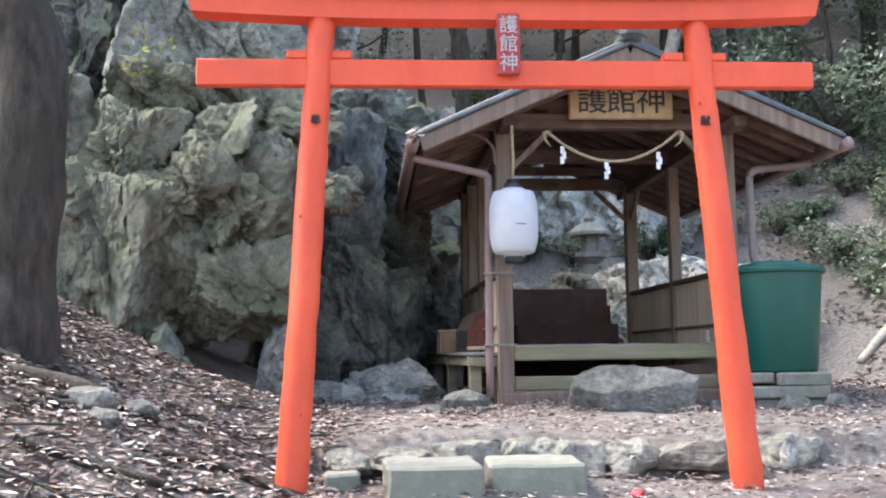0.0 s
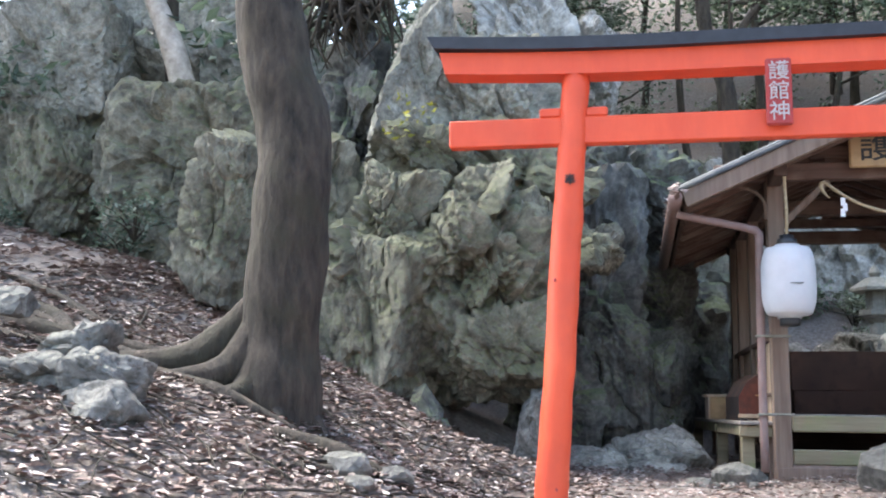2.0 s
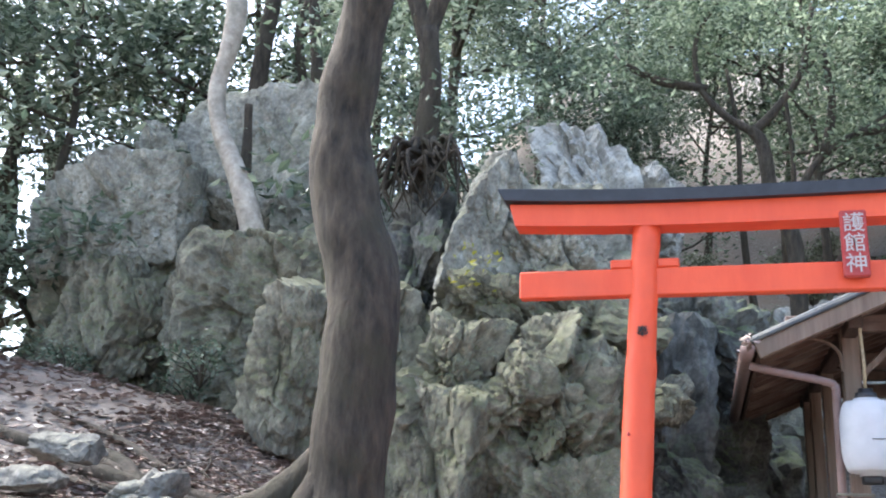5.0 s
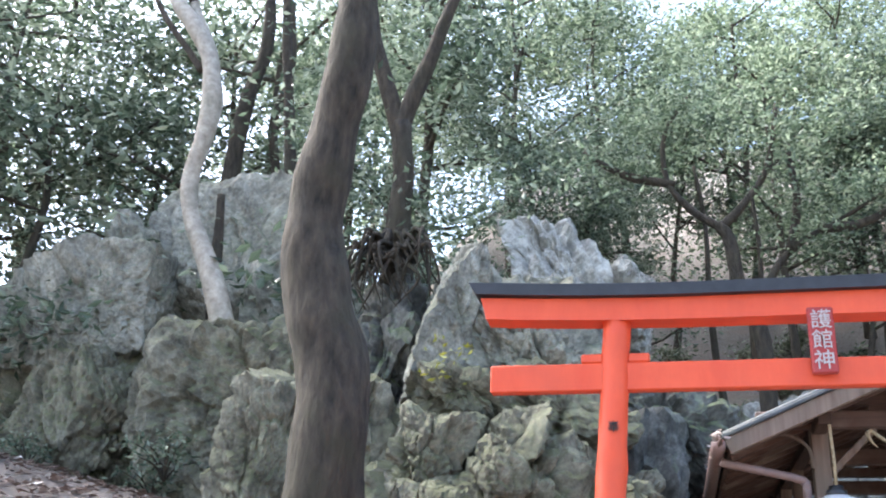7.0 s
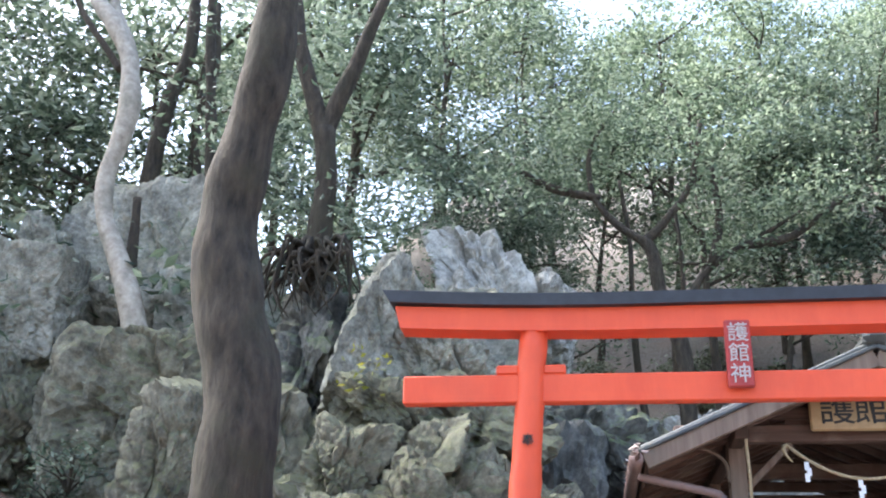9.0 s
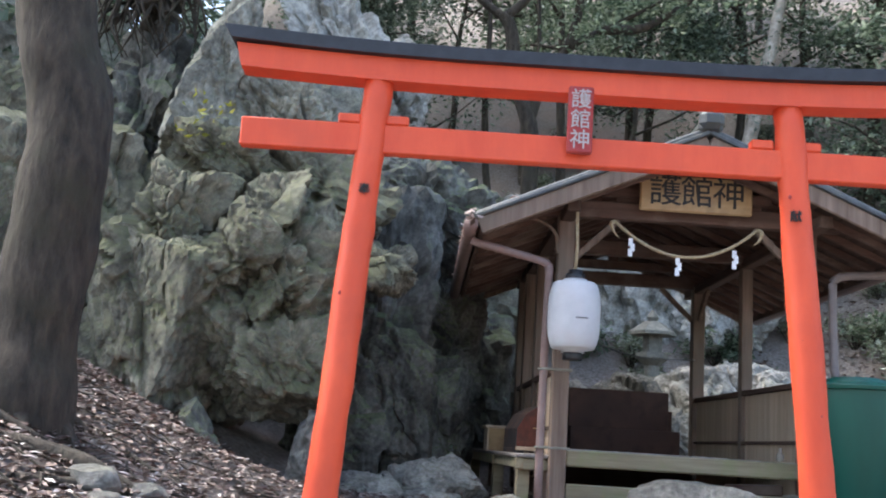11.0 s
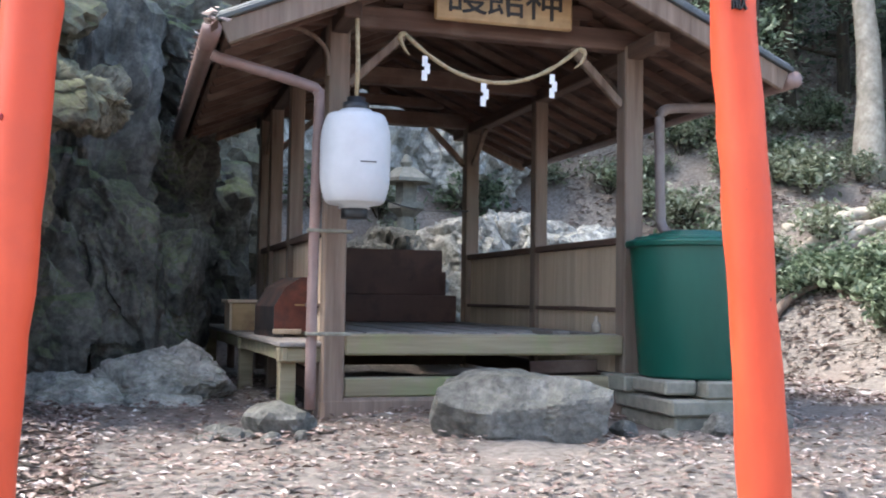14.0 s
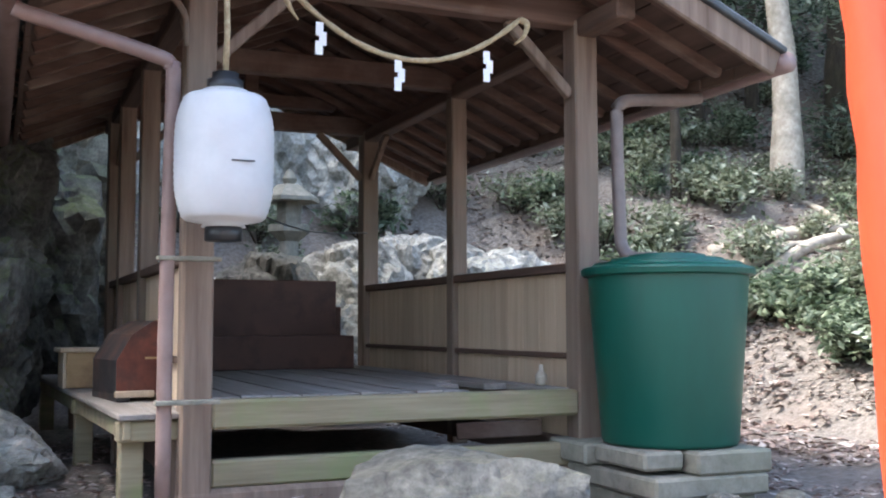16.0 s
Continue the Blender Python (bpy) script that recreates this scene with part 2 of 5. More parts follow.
def bar(a, b, w, h, bevel=0.006):
    """A squared timber from a to b."""
    a, b = Vector(a), Vector(b)
    d = b - a
    x = d.normalized()
    side = x.cross(Vector((0, 0, 1)))
    side = side.normalized() if side.length > 1e-4 else Vector((0, 1, 0))
    up = side.cross(x)
    m = Matrix((x, side, up)).transposed().to_4x4()
    m.translation = (a + b) / 2
    bm = bmesh.new()
    bmesh.ops.create_cube(bm, size=1, matrix=m @ Matrix.Diagonal((d.length, w, h, 1)))
    if bevel:
        bmesh.ops.bevel(bm, geom=bm.edges[:], offset=bevel, segments=1, affect="EDGES")
    return bm


def tube_data(points, radii, sides=10, wobble=0.0, seed=0, freq=2.0):
    """Rings swept along a line, closed at the ends."""
    pts = [Vector(p) for p in points]
    verts, faces = [], []
    up = Vector((0.31, 0.17, 0.93))
    for i, p in enumerate(pts):
        d = (pts[min(i + 1, len(pts) - 1)] - pts[max(i - 1, 0)]).normalized()
        s = d.cross(up)
        s = s.normalized() if s.length > 1e-3 else Vector((1, 0, 0))
        u = s.cross(d)
        for k in range(sides):
            a = 2 * math.pi * k / sides
            o = s * math.cos(a) + u * math.sin(a)
            r = radii[i]
            if wobble:
                r *= 1 + wobble * noise.noise((p + o * radii[i] * 1.2) * freq + Vector((seed * 7.3, 0, 0)))
            verts.append(p + o * r)
    n = sides
    for i in range(len(pts) - 1):
        for k in range(n):
            faces.append((i * n + k, i * n + (k + 1) % n, (i + 1) * n + (k + 1) % n, (i + 1) * n + k))
    faces.append(tuple(range(n - 1, -1, -1)))
    faces.append(tuple((len(pts) - 1) * n + k for k in range(n)))
    return verts, faces


def spline(points, radii, steps=6):
    """A smooth line through the points (Catmull-Rom), with radii."""
    P = [Vector(p) for p in points]
    P = [2 * P[0] - P[1]] + P + [2 * P[-1] - P[-2]]
    out, rr = [], []
    for i in range(1, len(P) - 2):
        for k in range(steps):
            t = k / steps
            a, b, c, d = P[i - 1:i + 3]
            out.append(0.5 * ((2 * b) + (c - a) * t + (2 * a - 5 * b + 4 * c - d) * t * t + (3 * b - a - 3 * c + d) * t ** 3))
            rr.append(radii[i - 1] * (1 - t) + radii[i] * t)
    out.append(P[-2])
    rr.append(radii[-1])
    return out, rr


def tube(name, points, radii, material, sides=10, steps=6, wobble=0.0, seed=0, freq=2.0):
    p, r = spline(points, radii, steps)
    return raw(name, *tube_data(p, r, sides, wobble, seed, freq), material, True)


def lathe(name, profile, sides, material, smooth=True):
    verts, faces = [], []
    for r, z in profile:
        for k in range(sides):
            a = 2 * math.pi * k / sides
            verts.append((r * math.cos(a), r * math.sin(a), z))
    for i in range(len(profile) - 1):
        for k in range(sides):
            faces.append((i * sides + k, i * sides + (k + 1) % sides, (i + 1) * sides + (k + 1) % sides, (i + 1) * sides + k))
    faces.append(tuple(range(sides - 1, -1, -1)))
    faces.append(tuple((len(profile) - 1) * sides + k for k in range(sides)))
    return raw(name, verts, faces, material, smooth)


def leaf_cloud(name, centres, per, spread, size, material, seed):
    """Many small folded leaves round the given centres."""
    r = np.random.RandomState(seed)
    c = np.repeat(np.array(centres, dtype=float), per, axis=0)
    k = len(c)
    p = c + r.normal(0, 1, (k, 3)) * np.array(spread)
    a = r.normal(0, 1, (k, 3)) * (1, 1, 0.5)
    a /= np.linalg.norm(a, axis=1)[:, None]
    b = np.cross(a, r.normal(0, 1, (k, 3)) * 0.5 + (0, 0, 1))
    b /= np.linalg.norm(b, axis=1)[:, None] + 1e-6
    nrm = np.cross(a, b)
    s = (size * r.uniform(0.6, 1.4, k))[:, None]
    v = np.stack((p - a * s, p - b * s * 0.42 + nrm * s * 0.15, p + a * s, p + b * s * 0.42 + nrm * s * 0.15), axis=1).reshape(-1, 3)
    i = np.arange(k) * 4
    f = np.concatenate((np.stack((i, i + 1, i + 2), 1), np.stack((i, i + 2, i + 3), 1)))
    me = bpy.data.meshes.new(name)
    me.from_pydata(v.tolist(), [], f.tolist())
    me.materials.append(material)
    return me


def letters(name, text, size, material, parent, m, depth=0.004):
    cu = bpy.data.curves.new(name, "FONT")
    cu.body, cu.size, cu.extrude, cu.align_x, cu.align_y = text, size, depth, "CENTER", "CENTER"
    cu.offset = size * 0.004
    tmp = new("lettering_source", cu)
    me = bpy.data.meshes.new_from_object(tmp.evaluated_get(bpy.context.evaluated_depsgraph_get()))
    bpy.data.objects.remove(tmp)
    me.materials.clear()
    me.materials.append(material)
    ob = part(name, me, material, parent)
    ob.matrix_basis = m
    return ob


# ---- ground ----
def ground_z(x, y):
    b = float(np.interp(y, (-60, -12, -6.5, -5, -3.3, -2.45, -2.3, 3.5, 5, 6.5, 9, 13, 20, 45, 200), (-2, -1.0, -0.85, -0.62, -0.36, -0.3, -0.05, -0.03, 0.35, 0.95, 3.0, 6.3, 11.5, 27, 70)))
    k = max(0.0, min(1.0, (-x - 1.3) / 0.5))
    if k and -5 < y < -0.6:
        b += k * (float(np.interp(y, (-5, -3.3, -0.6), (-0.62, -0.36, -0.06))) - b)
    k = max(0.0, min(1.0, (x + 13) / 8.0))
    b = min(b, 0.6 + (b - 0.6) * (0.12 + 0.88 * k * k * (3 - 2 * k))) if b > 0.6 else b
    b -= 0.12 * max(0.0, min(1.0, (y + 2.6) / 0.3)) * max(0.0, min(1.0, (-0.6 - y) / 1.6)) * 0.4
    b -= 0.4 * math.exp(-((x + 2.2) / 0.42) ** 2 - ((y - 0.1) / 0.5) ** 2)
    u = max(0.0, -x - 1.5)
    b += 0.41 * min(u, 2) + 0.22 * min(max(u - 2, 0), 5) - 0.12 * min(max(u - 7.5, 0), 20)
    e, g = max(0.0, min(1.0, (-x - 3.6) / 2.0)), max(0.0, min(1.0, (y + 2.2) / 2.8))
    b += 0.5 * e * e * (3 - 2 * e) * g
    v = max(0.0, x - 4.3 - 0.25 * math.sin(y * 0.9))
    b += float(np.interp(v, (0, 0.7, 2.2, 6, 30, 200), (0, 0.4, 1.4, 1.7, 7, 30)))
    q = Vector((x, y, 0))
    b += 0.05 * noise.noise(q * 0.9) + 0.025 * noise.noise(q * 2.7) + 0.012 * noise.noise(q * 9)
    return b


def axis(parts):
    out = []
    for a, b, s in parts:
        out += list(np.arange(a, b, s))
    return out + [parts[-1][1]]


gx = axis(((-200, -30, 17), (-30, -8, 1.1), (-8, -4.5, 0.2), (-4.5, 4.5, 0.075), (4.5, 10, 0.2), (10, 30, 1.0), (30, 200, 17)))
gy = axis(((-120, -20, 12), (-20, -8, 0.6), (-8, -5.2, 0.12), (-5.2, 1.0, 0.075), (1.0, 8, 0.2), (8, 45, 1.0), (45, 200, 16)))
gv = [(x, y, ground_z(x, y)) for y in gy for x in gx]
nx = len(gx)
gf = [(j * nx + i, j * nx + i + 1, (j + 1) * nx + i + 1, (j + 1) * nx + i) for j in range(len(gy) - 1) for i in range(nx - 1)]
tagged(new("ground", raw("ground", gv, gf, M_GROUND, True)), "brown woodland soil covered in leaf mould and grit", "ground", kind="structure")


# ---- rocks ----
def rock(name, c, r, seed, material, label, category="rock", group="", turn=0, tilt=0, sub=5, facets=16, rough=0.1, crack=0.1, freq=1.0):
    """An angular stone: a ball cut by random planes, then broken up by ridges, joints and grain."""
    rng = random.Random(seed)
    planes = []
    for _ in range(facets):
        n = Vector((rng.gauss(0, 1), rng.gauss(0, 1), rng.gauss(0, 1))).normalized()
        planes.append((n, rng.uniform(0.68, 0.98)))
    bm = bmesh.new()
    bmesh.ops.create_icosphere(bm, subdivisions=sub, radius=1)
    off = Vector((seed * 3.7, seed * 1.3, seed * 2.1))
    mean = (r[0] + r[1] + r[2]) / 3
    for v in bm.verts:
        d = v.co.normalized()
        k = 1.15
        for n, w in planes:
            q = n.dot(d)
            if q > 0.2:
                k = min(k, w / q)
        p = Vector((d.x * r[0], d.y * r[1], d.z * r[2])) * k
        q = p * freq + off
        q.z *= 0.7
        q.x += 0.35 * q.z
        warp = noise.noise_vector(q * 1.3) * 0.3 + noise.noise_vector(q * 4.1) * 0.07
        w1 = q * 1.25 + warp
        dist, near = noise.voronoi(w1)
        lean = noise.cell_vector(near[0] * 7.1)
        local = w1 - near[0]
        facet = lean.dot(local) - 0.5 * (local.x + local.y + local.z)
        w2 = q * 3.3 + warp * 2
        dist2, near2 = noise.voronoi(w2)
        facet2 = (noise.cell_vector(near2[0] * 5.3) - Vector((0.5, 0.5, 0.5))).dot(w2 - near2[0])
        joint = max(0.0, 1 - (dist[1] - dist[0]) / 0.1)
        joint2 = max(0.0, 1 - (dist2[1] - dist2[0]) / 0.12)
        ridge = noise.ridged_multi_fractal(q * 1.6, 1.0, 2.1, 4, 1.0, 2.0) * 0.2 - 0.2
        fine = noise.fractal(q * 6, 0.9, 2.0, 4) * 0.12
        p += d * mean * (rough * (1.5 * facet + 0.7 * facet2 + ridge + fine) * 1.3 - crack * (0.6 * joint + 0.15 * joint2))
        v.co = p
    ob = part(name, bm, material, smooth=False)
    ob.matrix_basis = pose(*c, tilt, 0, turn)
    return tagged(ob, label, category, group)


def block(name, c, r, seed, material, label, group="", turn=0, tilt=0, lean=0, sub=5, step=0.06, cuts=9, category="rock"):
    """A broken stone: a box-like solid with chipped corners whose faces are split into stepped, tilted facets by joints."""
    rng = random.Random(seed)
    planes = []
    for ax in range(3):
        for sgn in (-1, 1):
            n = Vector([sgn if k == ax else rng.uniform(-0.28, 0.28) for k in range(3)]).normalized()
            planes.append((n, rng.uniform(0.86, 1.0)))
    for _ in range(cuts):
        n = Vector((rng.gauss(0, 1), rng.gauss(0, 1), rng.gauss(0, 1))).normalized()
        planes.append((n, rng.uniform(0.9, 1.08)))
    place = pose(*c, tilt, lean, turn)
    # joints run steeply and lean with the bedding
    grain = pose(0, 0, 0, 12, 24, 8).to_3x3()
    bm = bmesh.new()
    bmesh.ops.create_icosphere(bm, subdivisions=sub, radius=1)
    size = Vector(r)
    base = place.to_translation() + Vector((seed * 0.37, 0, 0))
    turned = place.to_3x3()
    for v in bm.verts:
        d = v.co.normalized()
        k = 1.5
        for n, w in planes:
            q = n.dot(d)
            if q > 0.1:
                k = min(k, w / q)
        p = Vector((d.x * size.x, d.y * size.y, d.z * size.z)) * k
        w = grain @ (turned @ p + base)
        w = Vector((w.x, w.y, w.z * 0.55))
        warp = noise.noise_vector(w * 1.7) * 0.22 + noise.noise_vector(w * 6.0) * 0.05
        out = Vector((d.x / size.x, d.y / size.y, d.z / size.z)).normalized()
        h = 0.0
        for scale, amp, split in ((2.4, 1.0, 0.75), (6.5, 0.45, 0.3), (17.0, 0.16, 0.1)):
            u = (w + warp) * scale
            dist, near = noise.voronoi(u)
            cell = noise.cell_vector(near[0] * 3.7 + Vector((0.5, 0.5, 0.5)))
            loc = u - near[0]
            h += amp * ((cell.x - 0.5) * 1.0 + (cell - Vector((0.5, 0.5, 0.5))).dot(loc) * 1.6)
            h -= split * max(0.0, 1 - (dist[1] - dist[0]) / 0.14)
        h += 0.7 * (noise.ridged_multi_fractal(w * 3.0, 0.9, 2.1, 5, 1.0, 2.0) * 0.4 - 0.5)
        h += 0.35 * noise.fractal(w * 14, 0.7, 2.1, 3)
        v.co = p + out * step * 1.35 * h
    ob = part(name, bm, material)
    ob.matrix_basis = place
    return tagged(ob, label, category, group)


CRAG = "rocks of the crag"
L_CRAG = "weathered grey limestone rock with green moss"
for c, r, seed, mt, turn, lean, label, sub, step in (
        ((-2.42, 0.65, 1.3), (0.66, 0.75, 0.8), 3, M_ROCK, 8, 0, "massive bulging mossy limestone boulder above a small hollow", 6, 0.085),
        ((-3.1, 0.5, 1.25), (0.5, 0.6, 0.85), 5, M_ROCK, -10, 9, "smooth mossy limestone face beside the tree", 6, 0.045),
        ((-3.15, 0.5, 1.95), (0.4, 0.55, 0.56), 8, M_ROCK, 6, 10, "upright cracked limestone block with moss", 6, 0.07),
        ((-2.55, 0.35, 1.85), (0.22, 0.5, 0.66), 11, M_ROCK, 16, 32, "slanting ribbed limestone slab split by a dark joint", 6, 0.06),
        ((-2.18, 0.4, 1.5), (0.36, 0.5, 0.36), 12, M_ROCK, -20, 18, "rough broken limestone knob with pale chips", 6, 0.085),
        ((-2.2, 0.3, 0.92), (0.44, 0.5, 0.36), 14, M_ROCK, 12, -6, "dark rounded limestone bulge overhanging the hollow", 6, 0.05),
        ((-1.62, 0.75, 1.84), (0.48, 0.5, 0.22), 31, M_ROCK, -14, 14, "jutting mossy limestone ledge with a sharp tip", 6, 0.055),
        ((-1.9, 0.85, 1.58), (0.27, 0.5, 0.55), 17, M_ROCK, 10, 8, L_CRAG, 6, 0.07),
        ((-4.5, 0.5, 2.05), (0.34, 0.55, 0.86), 19, M_ROCK, -10, 16, "leaning mossy limestone slab behind the tree", 6, 0.045),
        ((-3.95, 0.85, 1.95), (0.5, 0.5, 1.0), 20, M_ROCK, 5, 5, L_CRAG, 5, 0.07),
        ((-3.12, 1.3, 3.5), (0.27, 0.5, 0.92), 21, M_CRAG, 14, 17, "leaning pointed spire of grey limestone", 6, 0.035),
        ((-2.45, 1.5, 3.1), (0.55, 0.55, 0.48), 22, M_CRAG, -10, 20, L_CRAG, 6, 0.08),
        ((-2.95, 1.05, 2.68), (0.44, 0.5, 0.27), 23, M_ROCK, 10, 14, L_CRAG, 5, 0.07),
        ((-2.1, 1.2, 2.5), (0.6, 0.5, 0.36), 24, M_ROCK, 4, 22, L_CRAG, 5, 0.08),
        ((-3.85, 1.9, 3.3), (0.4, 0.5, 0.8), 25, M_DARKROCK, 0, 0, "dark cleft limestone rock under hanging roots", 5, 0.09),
        ((-5.65, 2.2, 2.85), (1.05, 0.7, 0.9), 26, M_ROCK, 6, -24, "broad tilted limestone mass below an open diagonal crack", 6, 0.06),
        ((-4.75, 2.1, 3.2), (0.5, 0.6, 0.8), 34, M_ROCK, -6, 6, L_CRAG, 5, 0.08),
        ((-7.5, 2.3, 2.75), (0.75, 0.65, 1.0), 27, M_ROCK, -12, 12, "dark undercut limestone face streaked with moss", 6, 0.065),
        ((-7.5, 2.5, 4.15), (0.85, 0.7, 0.78), 28, M_CRAG, 10, -10, "pale flat-faced limestone block", 6, 0.04),
        ((-6.35, 3.3, 4.95), (0.98, 0.7, 1.15), 29, M_CRAG, 4, 6, "upright sheer grooved limestone crag", 6, 0.035),
        ((-7.45, 2.8, 4.95), (0.42, 0.5, 0.42), 30, M_CRAG, 20, 16, L_CRAG, 5, 0.07),
        ((-8.45, 2.7, 4.1), (0.5, 0.5, 0.7), 32, M_CRAG, -10, 10, L_CRAG, 5, 0.07),
        ((-5.3, 3.4, 4.2), (0.7, 0.6, 1.0), 33, M_CRAG, 12, 0, L_CRAG, 5, 0.07),
        ((-8.2, 3.0, 2.8), (0.8, 0.7, 1.1), 36, M_ROCK, 0, 8, L_CRAG, 5, 0.09),
        ((-2.45, 5.2, 5.05), (0.55, 0.5, 1.1), 77, M_PALEROCK, 10, -16, "pointed whitish limestone pinnacle up the slope", 5, 0.08),
        ((-1.75, 5.7, 4.9), (0.5, 0.5, 0.85), 78, M_PALEROCK, -8, 6, "whitish limestone rock up the slope", 5, 0.08),
        ((-1.15, 2.8, 2.75), (0.7, 0.6, 0.55), 37, M_DARKROCK, 10, 16, "dark limestone wall with bright moss", 5, 0.08),
        ((-1.15, 3.5, 1.6), (0.62, 0.6, 1.0), 38, M_DARKROCK, -6, 8, "dark limestone wall with bright moss", 6, 0.06),
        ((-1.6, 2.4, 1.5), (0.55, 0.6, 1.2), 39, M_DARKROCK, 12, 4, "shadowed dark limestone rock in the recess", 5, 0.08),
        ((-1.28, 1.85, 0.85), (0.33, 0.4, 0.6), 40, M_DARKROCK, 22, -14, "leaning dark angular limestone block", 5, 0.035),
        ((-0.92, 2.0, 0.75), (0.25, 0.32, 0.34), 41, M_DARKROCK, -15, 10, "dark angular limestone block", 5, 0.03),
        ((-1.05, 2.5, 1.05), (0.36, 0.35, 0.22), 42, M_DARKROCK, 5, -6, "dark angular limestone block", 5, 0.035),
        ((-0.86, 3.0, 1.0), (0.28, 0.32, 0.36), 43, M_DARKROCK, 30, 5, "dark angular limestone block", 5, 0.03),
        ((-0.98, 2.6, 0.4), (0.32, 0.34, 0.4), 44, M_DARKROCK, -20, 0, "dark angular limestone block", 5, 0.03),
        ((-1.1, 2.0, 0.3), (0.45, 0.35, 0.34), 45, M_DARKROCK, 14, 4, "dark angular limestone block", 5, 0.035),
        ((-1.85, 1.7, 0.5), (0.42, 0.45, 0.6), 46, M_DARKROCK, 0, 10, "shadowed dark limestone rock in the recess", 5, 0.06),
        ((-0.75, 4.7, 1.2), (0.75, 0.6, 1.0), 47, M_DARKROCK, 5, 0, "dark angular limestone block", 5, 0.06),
        ((-1.0, 5.4, 2.3), (1.2, 0.8, 1.5), 48, M_ROCK, 5, 6, L_CRAG, 5, 0.09),
        ((-3.1, 4.1, 3.6), (1.2, 0.9, 1.5), 49, M_CRAG, 5, 10, L_CRAG, 5, 0.09)):
    block("crag_rock", c, r, seed, mt, label, CRAG, turn, 0, lean, sub, step)

for c, r, seed, mt, turn, lean, label, step in (
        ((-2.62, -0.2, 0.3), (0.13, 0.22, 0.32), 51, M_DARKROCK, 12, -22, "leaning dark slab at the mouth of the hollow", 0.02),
        ((-1.83, -0.05, 0.28), (0.17, 0.22, 0.36), 52, M_BOULDER, 10, 8, "upright grey stone at the mouth of the hollow", 0.025),
        ((-0.98, 1.2, 0.06), (0.46, 0.42, 0.22), 53, M_PALEROCK, -12, -8, "flat pale grey rock on the ground beside the bench", 0.03),
        ((-1.5, 1.0, 0.0), (0.42, 0.36, 0.14), 54, M_PALEROCK, 20, 4, "flat grey rock on the ground", 0.025),
        ((-0.95, 0.75, -0.02), (0.24, 0.16, 0.08), 56, M_PALEROCK, -8, 0, "low pale stone lying on the soil", 0.02),
        ((0.74, -0.72, 0.05), (0.46, 0.3, 0.24), 61, M_BOULDER, -4, 3, "large flat-topped grey boulder before the pavilion", 0.012),
        ((-3.72, -3.4, 0.57), (0.33, 0.28, 0.16), 62, M_BOULDER, 12, 5, "grey angular boulder on the leafy bank", 0.03),
        ((-3.78, -3.3, 0.72), (0.18, 0.2, 0.1), 68, M_BOULDER, -12, -8, "broken grey stone on top of the boulder", 0.02),
        ((-3.55, -3.6, 0.34), (0.3, 0.16, 0.14), 66, M_BOULDER, -20, -24, "tilted grey slab leaning under the boulder", 0.025),
        ((-4.69, -2.6, 1.02), (0.2, 0.18, 0.1), 65, M_BOULDER, 10, 4, "small grey stone on the upper bank", 0.015),
        ((-3.62, -4.2, 0.26), (0.22, 0.18, 0.09), 63, M_BOULDER, 30, 0, "grey stone lying on the leafy bank", 0.02),
        ((-4.45, -3.2, 0.8), (0.16, 0.14, 0.07), 64, M_BOULDER, -10, 0, "low grey stone lying on the leafy bank", 0.015),
        ((1.18, -2.5, -0.2), (0.05, 0.045, 0.11), 67, M_PALEROCK, 8, 6, "small upright whitish stone beside the torii foot", 0.012),
        ((1.3, 4.3, 0.85), (0.52, 0.45, 0.5), 71, M_BOULDER, 10, 8, "large grey limestone boulder behind the pavilion", 0.04),
        ((2.1, 4.4, 0.95), (0.6, 0.45, 0.55), 72, M_PALEROCK, 30, 0, "large pale limestone boulder behind the pavilion", 0.05),
        ((3.1, 4.4, 1.0), (0.6, 0.45, 0.5), 73, M_PALEROCK, -20, 10, "large pale limestone boulder behind the pavilion", 0.05),
        ((1.75, 3.8, 0.45), (0.55, 0.35, 0.45), 74, M_PALEROCK, 10, -6, "pale limestone boulder behind the pavilion", 0.05),
        ((0.55, 4.6, 0.8), (0.45, 0.4, 0.45), 81, M_PALEROCK, 33, 0, "pale limestone boulder behind the pavilion", 0.04),
        ((2.65, 4.8, 1.1), (0.55, 0.4, 0.5), 82, M_PALEROCK, 50, 0, "pale limestone boulder behind the pavilion", 0.05),
        ((3.75, 4.9, 1.0), (0.5, 0.4, 0.45), 83, M_PALEROCK, 20, 0, "pale limestone boulder behind the pavilion", 0.05),
        ((2.3, 8.6, 2.9), (1.1, 0.8, 1.6), 75, M_PALEROCK, 10, 5, "white streaked limestone outcrop up the slope", 0.1),
        ((0.6, 8.8, 3.0), (1.1, 0.9, 1.5), 76, M_PALEROCK, 30, -5, "white streaked limestone outcrop up the slope", 0.1),
        ((4.6, 9.0, 3.4), (0.8, 0.7, 0.8), 79, M_ROCK, 20, 0, "mossy limestone rock up the slope", 0.08),
        ((3.4, 8.0, 2.6), (0.8, 0.7, 0.8), 80, M_PALEROCK, 25, 0, "whitish limestone rock up the slope", 0.08)):
    block("boulder", c, r, seed, mt, label, "", turn, 0, lean, 4 if max(r) < 0.25 else 5, step, 20)

